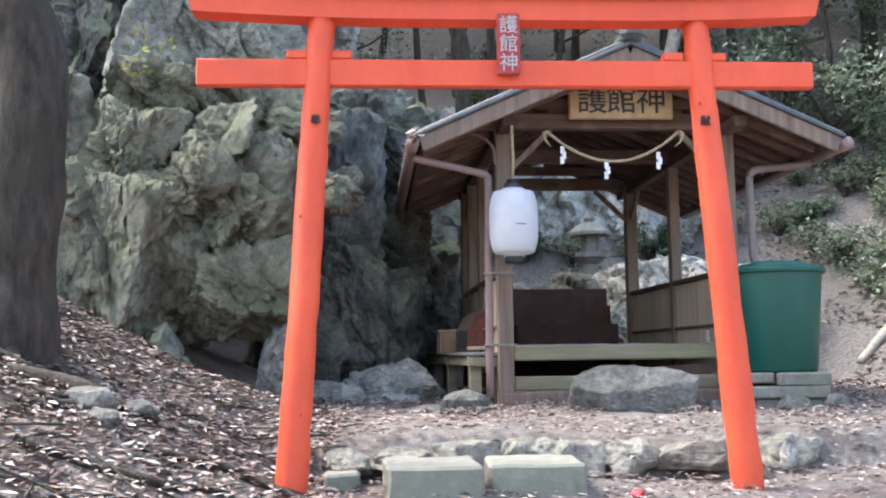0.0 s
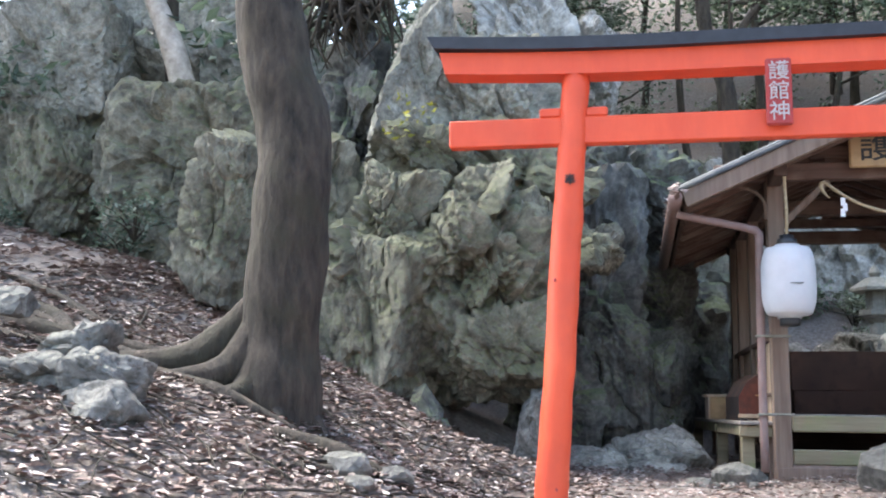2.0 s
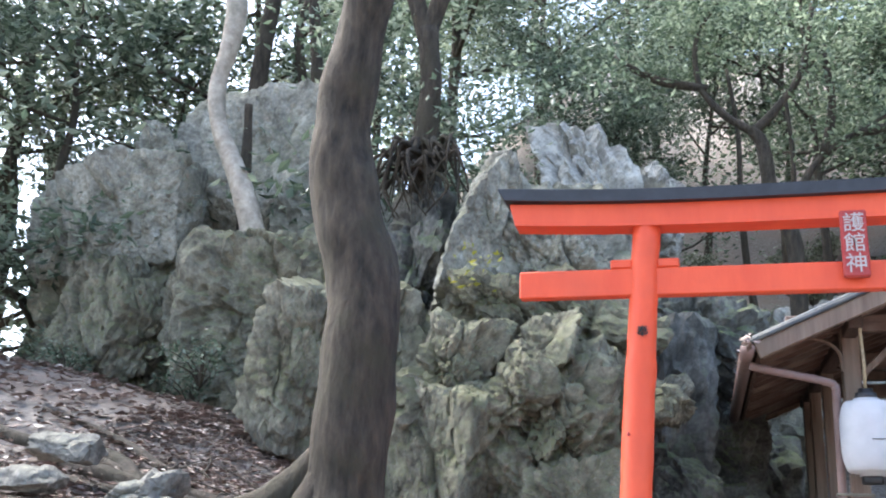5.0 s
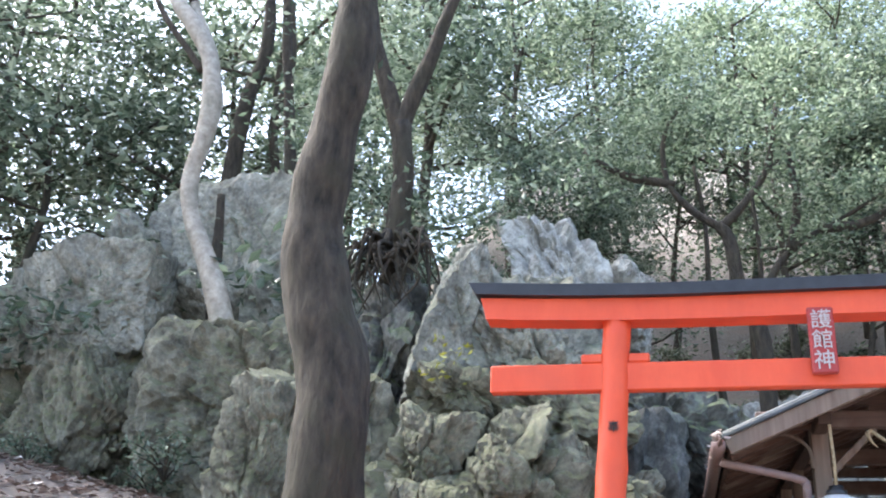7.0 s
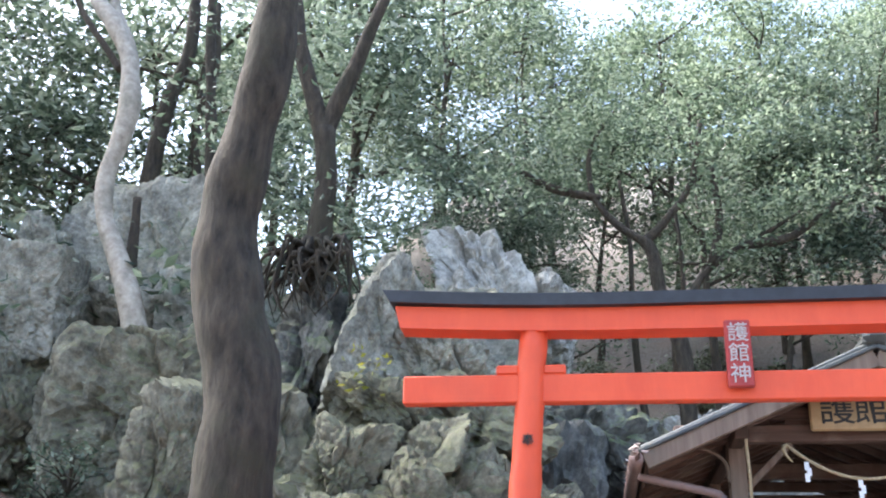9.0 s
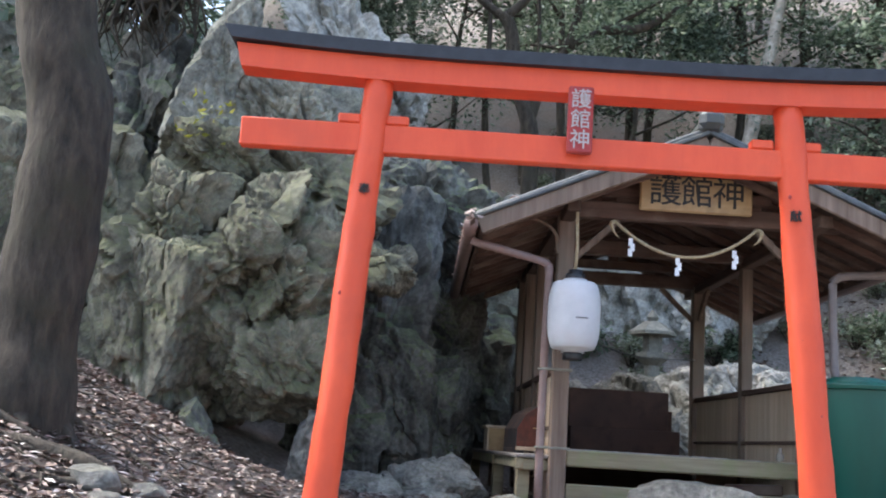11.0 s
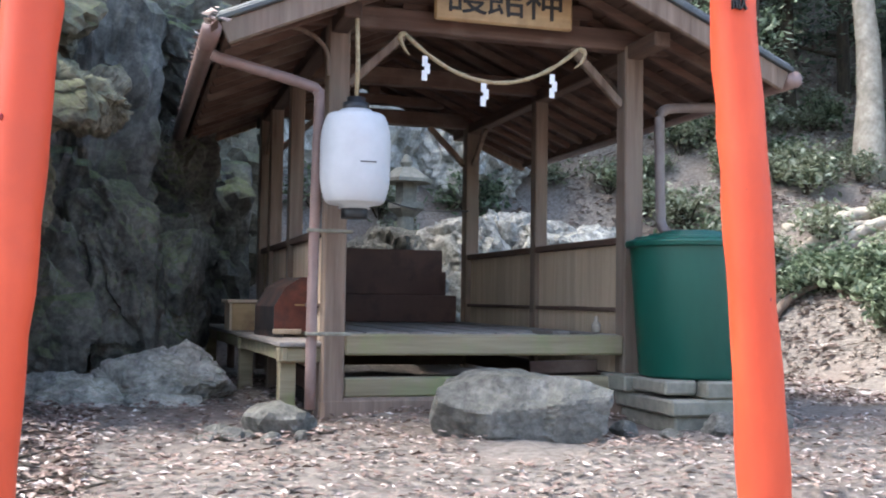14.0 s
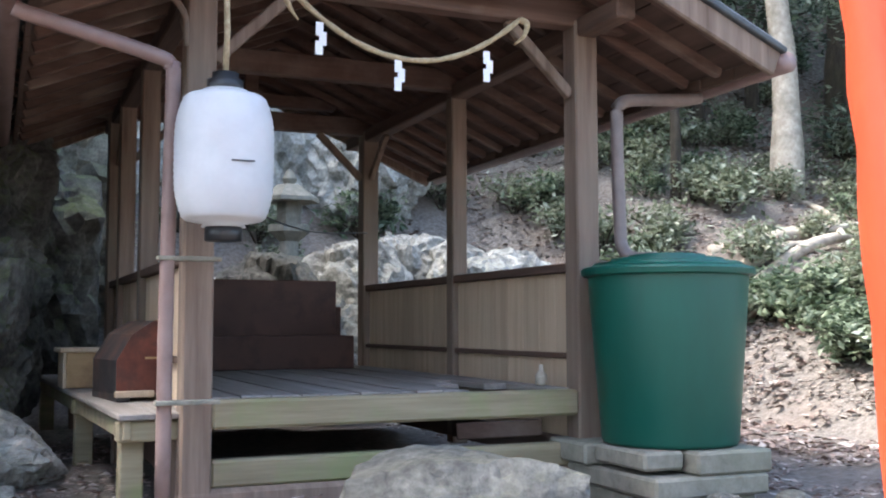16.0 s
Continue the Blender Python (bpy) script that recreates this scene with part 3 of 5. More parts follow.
# rubble before the corner post
rng = random.Random(5)
for x, y, s in ((-0.42, -0.48, 0.19), (-0.68, -0.7, 0.07), (-0.6, -0.55, 0.06), (-0.72, -0.5, 0.08), (-0.5, -0.78, 0.06), (-0.35, -0.75, 0.05), (-0.8, -0.75, 0.05), (-0.2, -0.6, 0.05), (1.35, -0.75, 0.08), (1.5, -0.95, 0.06), (1.9, -0.8, 0.12), (2.2, -0.85, 0.1), (-2.3, -2.7, 0.1), (-2.5, -2.9, 0.13), (-2.4, -3.1, 0.09)):
    rock("stone", (x, y, ground_z(x, y) + s * 0.35), (s, s * 0.85, s * 0.6), int(s * 1000 + x * 50), M_BOULDER, "small broken grey-brown stone lying on the soil", "stone", "loose stones", rng.uniform(0, 180), 0, 3, 10, 0.05, 0.03, 4)

# edging stones of the terrace
for i, (x, y, w, h) in enumerate(((-1.32, -2.45, 0.14, 0.1), (-1.05, -2.42, 0.17, 0.09), (-0.68, -2.33, 0.21, 0.15), (-0.3, -2.38, 0.2, 0.15), (-0.03, -2.36, 0.13, 0.14), (0.24, -2.4, 0.19, 0.13), (0.62, -2.45, 0.26, 0.13), (1.12, -2.3, 0.22, 0.12), (1.45, -2.05, 0.18, 0.09))):
    block("edging_stone", (x + 0.08, y, -0.215), (w * 0.97, 0.15, h * 0.78), 190 + i, M_EDGE, "rough pale grey edging stone along the terrace", "terrace edging stones", (i * 37) % 13 - 6, 0, (i * 29) % 9 - 4, 4, 0.02, 7, "stone")

# stepping slabs
for x0, x1, y0, y1, z, rz in ((-1.05, -0.58, -3.12, -2.62, -0.175, 2), (-0.53, -0.05, -3.06, -2.6, -0.18, -3), (-0.05, 0.42, -3.75, -3.2, -0.36, 3), (-1.36, -1.18, -2.8, -2.62, -0.24, 6)):
    bm = bmesh.new()
    add_box(bm, -(x1 - x0) / 2, (x1 - x0) / 2, -(y1 - y0) / 2, (y1 - y0) / 2, -0.17, 0, 0.014)
    bmesh.ops.subdivide_edges(bm, edges=bm.edges[:], cuts=4, use_grid_fill=True)
    for v in bm.verts:
        v.co += noise.noise_vector(v.co * 6 + Vector((x0, y0, 0)) * 5) * 0.01
    ob = part("stepping_slab", bm, M_SLAB)
    ob.matrix_basis = pose((x0 + x1) / 2, (y0 + y1) / 2, z, 0, 0, rz)
    tagged(ob, "cut greenish-grey stone slab set as a step", "stone slab", "stepping slabs")


# ---- torii ----
TY = -2.86
torii = thing("torii_gate", "vermilion painted wooden torii gate with black cap", "gate", at=pose(0, TY, 0))
for xt, xb, seed in ((-1.365, -1.53, 1), (0.622, 0.818, 2)):
    pts = [(xb + (xt - xb) * k / 24, 0, -0.45 + 2.58 * k / 24) for k in range(25)]
    post = part("post", raw("post", *tube_data(pts, [0.083 - 0.014 * k / 24 for k in range(25)], 20, 0.16, seed, 7.0), M_RED, True), M_RED, torii)
    rg = random.Random(seed)
    for _ in range(5):
        k = rg.uniform(0.1, 0.85)
        px, pz = xb + (xt - xb) * k, -0.45 + 2.58 * k
        bm = bmesh.new()
        bmesh.ops.create_uvsphere(bm, u_segments=8, v_segments=6, radius=rg.uniform(0.005, 0.008), matrix=Matrix.Translation((px + rg.uniform(-0.05, 0.05), -0.066, pz)) @ Matrix.Diagonal((1, 0.6, 1.3, 1)))
        part("knot", bm, M_PLAQUE, post, "dark knot hole", True)


def lintel(z0, z1, y0, y1, x0, x1, lift, flare):
    """A beam whose ends sweep up and flare out."""
    verts, faces, n = [], [], 40
    for i in range(n + 1):
        t = -1 + 2 * i / n
        x = (x0 + x1) / 2 + t * (x1 - x0) / 2
        up = lift * max(0, (abs(t) - 0.25) / 0.75) ** 2.2
        for yy, zz in ((y0, z0), (y1, z0), (y1, z1), (y0, z1)):
            top = zz == z1
            ex = math.copysign(flare, t) if (top and i in (0, n)) else 0
            verts.append((x + ex, yy, zz + up))
    for i in range(n):
        for k in range(4):
            faces.append((i * 4 + k, i * 4 + (k + 1) % 4, (i + 1) * 4 + (k + 1) % 4, (i + 1) * 4 + k))
    faces += [(3, 2, 1, 0), tuple(n * 4 + k for k in range(4))]
    return verts, faces


part("lintel", raw("lintel", *lintel(2.1, 2.215, -0.075, 0.075, -2.03, 1.26, 0.035, 0.03), M_RED), M_RED, torii)
part("cap", raw("cap", *lintel(2.217, 2.28, -0.115, 0.115, -2.08, 1.31, 0.045, 0.04), M_BLACK), M_BLACK, torii, "black painted cap beam")
part("tie_beam", box(-2.01, 1.25, -0.035, 0.035, 1.755, 1.895, 0.006), M_RED, torii)
for x in (-1.38, 0.61):
    for s in (-1, 1):
        part("wedge", box(x + s * 0.115 - 0.055, x + s * 0.115 + 0.055, -0.03, 0.03, 1.897, 1.945, 0.008), M_RED, torii)
plaque = part("name_plaque", box(-0.455, -0.335, -0.095, -0.06, 1.8, 2.13, 0.008), M_PLAQUE, torii, "dark red plaque with grey characters")
for i, ch in enumerate("護館神"):
    letters("character", ch, 0.1, M_GREYLET, plaque, pose(-0.395, -0.098, 2.06 - i * 0.1, 90, 0, 0), 0.002)
letters("character", "奉", 0.058, M_INK, torii, pose(-1.395, -0.081, 1.56, 90, 0, 0), 0.006)
letters("character", "献", 0.058, M_INK, torii, pose(0.637, -0.081, 1.56, 90, 0, 0), 0.006)


# ---- pavilion ----
pav = thing("pavilion", "small open weathered timber pavilion with a tiled gable roof", "pavilion", at=pose(0, 0, 0, 0, 0, 0.3))
PX, PY = (-0.065, 1.775), (0.065, 1.55, 3.2)
for x in PX:
    for y in PY:
        w = 0.062 if y != PY[1] else 0.05
        part("post", box(x - w, x + w, y - w, y + w, 0.02, 2.2, 0.008), M_POST, pav)
part("post", box(PX[0] - 0.05, PX[0] + 0.05, 2.55, 2.65, 0.02, 2.2, 0.008), M_POST, pav)
for y in (PY[0], PY[2]):
    part("cross_beam", box(-0.5, 2.2, y - 0.05, y + 0.05, 2.17, 2.3, 0.008), M_BEAM, pav)
    part("upper_beam", box(0.2, 1.5, y - 0.045, y + 0.045, 2.34, 2.43, 0.008), M_BEAM, pav)
    part("king_post", box(0.81, 0.91, y - 0.04, y + 0.04, 2.43, 2.66, 0.006), M_BEAM, pav)
part("cross_beam", box(-0.2, 1.9, 1.5, 1.6, 2.17, 2.3, 0.008), M_BEAM, pav)
for x in PX:
    part("wall_plate", box(x - 0.05, x + 0.05, -0.35, 3.6, 2.12, 2.21, 0.008), M_LONG, pav)
    part("sill", box(x - 0.05, x + 0.05, 0.13, 3.13, 0.06, 0.18, 0.008), M_LONG, pav)
for x, y, d in ((PX[0], PY[0], 1), (PX[1], PY[0], -1), (PX[0], PY[2], 1), (PX[1], PY[2], -1)):
    part("brace", bar((x + 0.06 * d, y, 1.84), (x + 0.4 * d, y, 2.17), 0.045, 0.05), M_POST, pav)
    e = 1 if y < 1 else -1
    part("brace", bar((x, y + 0.06 * e, 1.84), (x, y + 0.4 * e, 2.12), 0.04, 0.045), M_POST, pav)
# board added across the back to keep light from under the deck
part("back_board", box(0.0, 1.71, 3.15, 3.18, 0.05, 0.4, 0.004), M_BEAM, pav)
part("front_sill", box(0.0, 1.71, 0.02, 0.1, 0.07, 0.18, 0.01), M_MOSSBEAM, pav)
part("ground_sill", box(-0.13, 1.84, 0.0, 0.13, -0.1, 0.068, 0.02), M_POST, pav, "low timber ground sill")
part("deck_beam", box(-0.002, 1.712, 0.0, 0.09, 0.305, 0.425, 0.012), M_MOSSBEAM, pav, "pale algae-stained deck beam")
for y in (1.5, 3.1):
    part("deck_joist", box(0.0, 1.71, y, y + 0.09, 0.29, 0.4, 0.006), M_BEAM, pav)
for i in range(13):
    x = 0.0 + i * 0.132
    y0 = 0.092 if i < 8 else (0.5 if i in (9, 11) else 0.092)
    if i in (10,):
        y0 = 0.9
    part("deck_board", box(x + 0.003, x + 0.128, y0, 3.14, 0.402, 0.43 + 0.004 * (i % 2), 0.003), M_GREYWOOD, pav)
part("floor_strut", bar((1.3, 0.5, 0.2), (1.7, 0.35, 0.22), 0.04, 0.08), M_BEAM, pav)
# side walls: boards between rails
for x in PX:
    s = 1 if x > 1 else -1
    part("wall_rail", box(x - 0.045, x + 0.045, 0.13, 3.14, 0.985, 1.03, 0.006), M_LONG, pav)
    part("wall_ledge", box(x - 0.04, x + 0.04, 0.13, 3.14, 0.565, 0.592, 0.004), M_LONG, pav)
    for i in range(17):
        y = 0.132 + i * 0.176
        part("wall_board", box(x - 0.012, x + 0.012, y, y + 0.174, 0.185, 0.984, 0.003), M_PANEL, pav)
# roof
AX, AZ, HALF, DROP = 0.87, 2.72, 1.6, 0.7
slope = math.atan2(DROP, HALF)
for s in (-1, 1):
    edge = (AX + s * HALF, AZ - DROP)
    for i in range(16):
        y = -0.42 + i * 0.268
        part("rafter", bar((AX, y, AZ - 0.09), (edge[0] - s * 0.03, y, edge[1] - 0.05), 0.045, 0.055, 0.004), M_BEAM, pav)
    for i in range(9):
        a, b = i / 9, (i + 1) / 9 - 0.004
        p0, p1 = Vector((AX + s * HALF * a, 1.6, AZ - DROP * a - 0.035)), Vector((AX + s * HALF * b, 1.6, AZ - DROP * b - 0.035))
        part("roof_board", bar(p0, p1, 4.14, 0.018, 0.002), M_SOFFIT, pav)
    sheet = part("roof_sheet", bar((AX, 1.6, AZ + 0.005), (edge[0] + s * 0.06, 1.6, edge[1] - 0.022), 4.28, 0.03, 0.006), M_ROOF, pav, "dark grey roofing")
    for i in range(15):
        y = -0.5 + i * 0.3
        part("roof_rib", bar((AX + s * 0.05, y, AZ + 0.012), (edge[0] + s * 0.05, y, edge[1] - 0.004), 0.05, 0.04, 0.012), M_ROOF, sheet)
    for y in (-0.5, 3.7):
        part("barge_board", bar((AX, y, AZ - 0.075), (edge[0] + s * 0.02, y, edge[1] - 0.085), 0.035, 0.12, 0.008), M_POST, pav)
    part("gutter", raw("gutter", *tube_data([(edge[0] + s * 0.08, -0.52 + 4.2 * k / 10, edge[1] - 0.07) for k in range(11)], [0.05] * 11, 10), M_PIPE, True), M_PIPE, pav, "brown plastic gutter")
    for i in range(16):
        part("eave_board", box(edge[0] - 0.012, edge[0] + 0.012, -0.5 + i * 0.2625, -0.5 + i * 0.2625 + 0.255, edge[1] - 0.1, edge[1] - 0.04, 0.003), M_LONG, pav)
part("ridge_cap", box(AX - 0.09, AX + 0.09, -0.55, 3.75, AZ + 0.0, AZ + 0.09, 0.03), M_ROOF, pav, "rounded ridge cap")
fin = bmesh.new()
add_box(fin, AX - 0.09, AX + 0.09, -0.6, -0.5, AZ + 0.02, AZ + 0.16, 0.04)
add_box(fin, AX - 0.05, AX + 0.05, -0.59, -0.51, AZ + 0.13, AZ + 0.22, 0.03)
part("ridge_end_tile", fin, M_ROOF, pav)
for i in range(9):
    x0 = AX - 0.72 + i * 0.16
    part("gable_board", box(x0, x0 + 0.155, 0.05, 0.068, 2.3, AZ - 0.13 - max(abs(x0 - AX), abs(x0 + 0.155 - AX)) * 0.437, 0.002), M_BEAM, pav)

sign = part("sign_board", box(0.46, 1.31, -0.1, -0.065, 2.225, 2.5, 0.012), M_SIGNWOOD)
sign.matrix_basis = pose(0, 0, 0)
tagged(sign, "golden wooden signboard with three black painted characters", "sign")
for i, ch in enumerate("護館神"):
    letters("character", ch, 0.255, M_INK, sign, pose(0.65 + i * 0.24, -0.104, 2.37, 90, 0, 0), 0.003)

# straw rope with paper streamers
rope_pts = [(0.27 + 1.06 * k / 16, -0.15, 2.11 - 0.24 * (1 - ((k - 8) / 8) ** 2)) for k in range(17)]
rope = part("straw_rope", raw("straw_rope", *tube_data(rope_pts, [0.011 + 0.003 * (k % 2) for k in range(17)], 8), M_ROPE, True))
tagged(rope, "twisted straw rope hung in a sagging loop", "rope")
for x, d in ((0.27, -1), (1.33, 1)):
    part("knot", tube("knot", [(x, -0.15, 2.11), (x + d * 0.03, -0.16, 2.09), (x + d * 0.01, -0.17, 2.03), (x - d * 0.03, -0.15, 1.99)], [0.014, 0.016, 0.01, 0.004], M_ROPE, 8), M_ROPE, rope)
for x, z in ((0.39, 1.99), (0.74, 1.868), (1.16, 1.945)):
    bm = bmesh.new()
    for k, (dx, dz) in enumerate(((0.0, 0.0), (0.018, -0.055), (-0.006, -0.11))):
        add_box(bm, x + dx * 0.7 - 0.016, x + dx * 0.7 + 0.016, -0.156 - 0.004 * k, -0.152 - 0.004 * k, z + dz * 0.75 - 0.058, z + dz * 0.75, 0)
    part("paper_streamer", bm, M_PAPER, rope, "white zigzag paper streamer")

# vinyl lantern
lan = thing("hanging_lantern", "plain white vinyl lantern with black end caps", "lantern", at=pose(-0.035, -0.34, 1.36))
prof = [(0.085, -0.262)]
for k in range(41):
    t = -1 + k / 20
    prof.append((0.187 * (1 - abs(t) ** 4.5) ** 0.42 * 1.0 + 0.075 * abs(t) ** 8 + 0.0015 * math.cos(k * math.pi), 0.25 * t))
prof.append((0.085, 0.262))
part("body", lathe("body", prof, 36, M_LANT), M_LANT, lan)
part("bottom_cap", lathe("bottom_cap", [(0.066, -0.315), (0.07, -0.312), (0.07, -0.258), (0.06, -0.255)], 24, M_CAP), M_CAP, lan, "black bottom cap")
part("top_cap", lathe("top_cap", [(0.066, 0.255), (0.07, 0.258), (0.07, 0.3), (0.05, 0.304), (0.05, 0.33), (0.04, 0.332)], 24, M_CAP), M_CAP, lan, "black top cap")
part("cord", raw("cord", *tube_data([(0, 0, 0.32), (0.005, 0.0, 0.5), (0.0, 0.01, 0.72), (0.0, 0.02, 0.96)], [0.012] * 4, 6), M_ROPE, True), M_ROPE, lan)
bm = box(-0.01, 0.075, -0.188, -0.183, -0.035, -0.029, 0)
part("slit", bm, M_CAP, lan, "short dark slit")

# cable, bent bracket and eaves litter
cab = part("cable", tube("cable", [(-0.0, 0.12, 1.28), (0.8, 1.5, 1.27), (1.71, 3.1, 1.42)], [0.005] * 3, M_CAP, 6, 8))
tagged(cab, "thin black cable strung between the pavilion posts", "cable")
brk = part("bent_stick", tube("bent_stick", [(-0.4, -0.03, 2.13), (-0.25, -0.05, 2.09), (-0.155, -0.06, 2.0), (-0.14, -0.06, 1.86)], [0.012, 0.013, 0.014, 0.012], M_POST, 7, 5))
tagged(brk, "bent wooden bracket at the corner post", "bracket")
deb = part("eaves_litter", leaf_cloud("eaves_litter", [(-0.8, -0.45 + 0.28 * k, 1.99) for k in range(14)], 26, (0.03, 0.12, 0.025), 0.035, M_LITTER, 77))
tagged(deb, "dead twigs and leaves caught along the gutter", "leaf litter", kind="stuff")

# downpipes
dp = part("downpipe", tube("downpipe", [(-0.79, -0.3, 1.87), (-0.72, -0.29, 1.85), (-0.3, -0.22, 1.77), (-0.22, -0.2, 1.735), (-0.21, -0.2, 1.65), (-0.21, -0.12, 0.9), (-0.21, -0.1, 0.02)], [0.03] * 7, M_PIPE, 12, 4))
tagged(dp, "brown plastic downpipe strapped beside the corner post", "pipe")
for z in (0.42, 0.98):
    part("strap", box(-0.25, -0.002, -0.16, -0.1, z, z + 0.018, 0.003), M_SLAB, dp)
dp2 = part("downpipe", tube("downpipe", [(2.5, 0.1, 1.9), (2.4, 0.1, 1.88), (2.1, 0.08, 1.85), (2.0, 0.07, 1.82), (1.97, 0.06, 1.72), (1.97, 0.04, 1.2), (1.97, 0.02, 1.1), (2.0, -0.02, 1.05), (2.08, -0.1, 1.045)], [0.032] * 9, M_PIPEGREY, 12, 4))
tagged(dp2, "grey-brown plastic downpipe feeding the tank", "pipe")

# water tank on stacked slabs
tank = thing("water_tank", "tall green plastic water tank with ribbed lid", "tank", at=pose(1.985, -0.32, 0.2))
part("body", lathe("body", [(0.28, 0.0), (0.296, 0.004), (0.304, 0.02), (0.36, 0.75), (0.36, 0.76)], 56, M_TANK), M_TANK, tank)
part("lid", lathe("lid", [(0.376, 0.745), (0.387, 0.75), (0.391, 0.772), (0.383, 0.782), (0.34, 0.794), (0.33, 0.806), (0.26, 0.812), (0.25, 0.826), (0.18, 0.83), (0.17, 0.844), (0.1, 0.85), (0.02, 0.852)], 56, M_TANK, False), M_TANK, tank)
for i, (x0, x1, y0, y1, z0, z1) in enumerate(((1.66, 1.86, -0.6, -0.2, 0.12, 0.198), (1.87, 2.26, -0.68, -0.2, 0.1, 0.198), (1.66, 2.24, -0.68, 0.1, 0.01, 0.098), (1.7, 2.2, -0.64, 0.12, -0.12, 0.008), (1.62, 2.26, -0.19, 0.15, 0.1, 0.197))):
    tagged(part("stone_block", box(x0, x1, y0, y1, z0, z1, 0.012), M_SLAB), "stacked cut stone slab under the water tank", "stone slab", "slabs under the tank")

# altar
altar = thing("altar_stand", "rusty dark brown stepped stand on the deck", "stand", at=pose(0.02, -0.05, 0))
part("lower_step", box(0.35, 1.42, 2.62, 3.1, 0.436, 0.66, 0.006), M_RUST, altar)
part("upper_step", box(0.35, 1.34, 2.78, 3.1, 0.66, 1.04, 0.006), M_RUST, altar)
part("end_block", box(1.342, 1.38, 2.8, 3.1, 0.66, 0.86, 0.004), M_RUST, altar)
bt = part("bottle", lathe("bottle", [(0.025, 0), (0.03, 0.005), (0.03, 0.05), (0.012, 0.075), (0.012, 0.1)], 12, M_PALEBARK), M_PALEBARK)
bt.matrix_basis = pose(1.64, 0.25, 0.434)
tagged(bt, "small cloudy bottle on the deck", "bottle")

# bench with a chest and a box
bench = thing("bench", "narrow pale timber bench along the pavilion", "bench", at=pose(0.07, -0.02, 0, 0, 0, 3.0))
for i in range(2):
    part("top_board", box(-0.43 + i * 0.15, -0.43 + i * 0.15 + 0.146, 0.08, 3.9, 0.35, 0.376, 0.005), M_GREYWOOD, bench)
part("apron", box(-0.41, -0.375, 0.1, 3.88, 0.27, 0.349, 0.006), M_MOSSBEAM, bench)
for y in (0.11, 1.6, 3.6):
    part("cross_rail", box(-0.43, -0.14, y, y + 0.07, 0.262, 0.345, 0.008), M_MOSSBEAM, bench)
    part("leg", box(-0.405, -0.31, y + 0.08, y + 0.16, -0.12, 0.348, 0.006), M_MOSSBEAM, bench)
    part("leg", box(-0.21, -0.15, y + 0.08, y + 0.15, -0.12, 0.348, 0.006), M_POST, bench)
chest = thing("offering_chest", "worn red and black wooden chest with faceted lid", "chest", at=pose(-0.13, 0.95, 0.377, 0, 0, 8))
pr = [(-0.2, 0.035), (0.2, 0.035), (0.2, 0.24), (0.15, 0.33), (0.08, 0.375), (-0.03, 0.375), (-0.13, 0.31), (-0.2, 0.19)]
cv = [(x, y, z) for y in (-0.17, 0.3) for x, z in pr]
n = len(pr)
cf = [tuple(range(n)), tuple(range(2 * n - 1, n - 1, -1))] + [(k, k + n, (k + 1) % n + n, (k + 1) % n) for k in range(n)]
cm = raw("body", cv, cf, M_CHEST)
cm.materials.append(M_LACQUER)
for poly in cm.polygons[2:]:
    poly.material_index = 1
part("body", cm, M_CHEST, chest)
for x in (-0.17, 0.17):
    part("runner", box(x - 0.03, x + 0.03, -0.19, 0.32, 0.0, 0.034, 0.004), M_LACQUER, chest)
part("base_board", box(-0.21, -0.03, -0.2, -0.172, 0.02, 0.05, 0.004), M_PANEL, chest, "pale bare strip at the foot")
part("latch", box(-0.07, 0.1, -0.178, -0.171, 0.195, 0.205, 0.001), M_SIGNWOOD, chest, "thin pale bar")
wb = thing("wooden_box", "small plain wooden box with overhanging lid", "box", at=pose(-0.36, 2.1, 0.377, 0, 0, 3))
part("body", box(-0.1, 0.15, -0.13, 0.13, 0, 0.2, 0.004), M_SIGNWOOD, wb)
part("end_board", box(-0.118, -0.101, -0.13, 0.13, 0, 0.2, 0.003), M_PANEL, wb)
part("lid", box(-0.14, 0.17, -0.16, 0.16, 0.201, 0.226, 0.005), M_PANEL, wb)
fl = rock("fallen_flower", (0.18, -3.1, ground_z(0.18, -3.1) + 0.02), (0.035, 0.03, 0.02), 7, M_FLOWER, "small crumpled red flower on the soil", "flower", "", 0, 0, 2, 8, 0.1, 0)

# stone lantern and steps up the slope
sl = thing("stone_lantern", "mossy carved stone lantern on the slope", "stone lantern", at=pose(1.92, 6.2, ground_z(1.92, 6.2)))
for nm, pf in (("base", [(0.24, -0.1), (0.24, 0.1), (0.18, 0.16)]), ("shaft", [(0.11, 0.16), (0.1, 0.75)]), ("platform", [(0.1, 0.75), (0.22, 0.85), (0.22, 0.92)]), ("light_box", [(0.13, 0.92), (0.13, 1.16)]), ("roof", [(0.32, 1.16), (0.32, 1.2), (0.12, 1.34)]), ("finial", [(0.05, 1.34), (0.08, 1.4), (0.02, 1.5)])):
    part(nm, lathe(nm, pf, 6 if nm in ("roof", "platform", "light_box") else 14, M_SLAB, False), M_SLAB, sl)
for i in range(5):
    y = 5.0 + i * 0.42
    bm = box(0.5, 1.5, y, y + 0.45, ground_z(1, y) - 0.1, ground_z(1, y) + 0.13, 0.03)
    tagged(part("stone_step", bm, M_SLAB), "rough stone step climbing the slope", "stone step", "steps up the slope")
hk = thing("small_shrine", "tiny red-roofed wooden shrine far up the slope", "shrine", at=pose(-2.6, 9.6, 5.2))
part("body", box(-0.3, 0.3, -0.3, 0.3, -1.0, 0.3, 0.01), M_POST, hk)
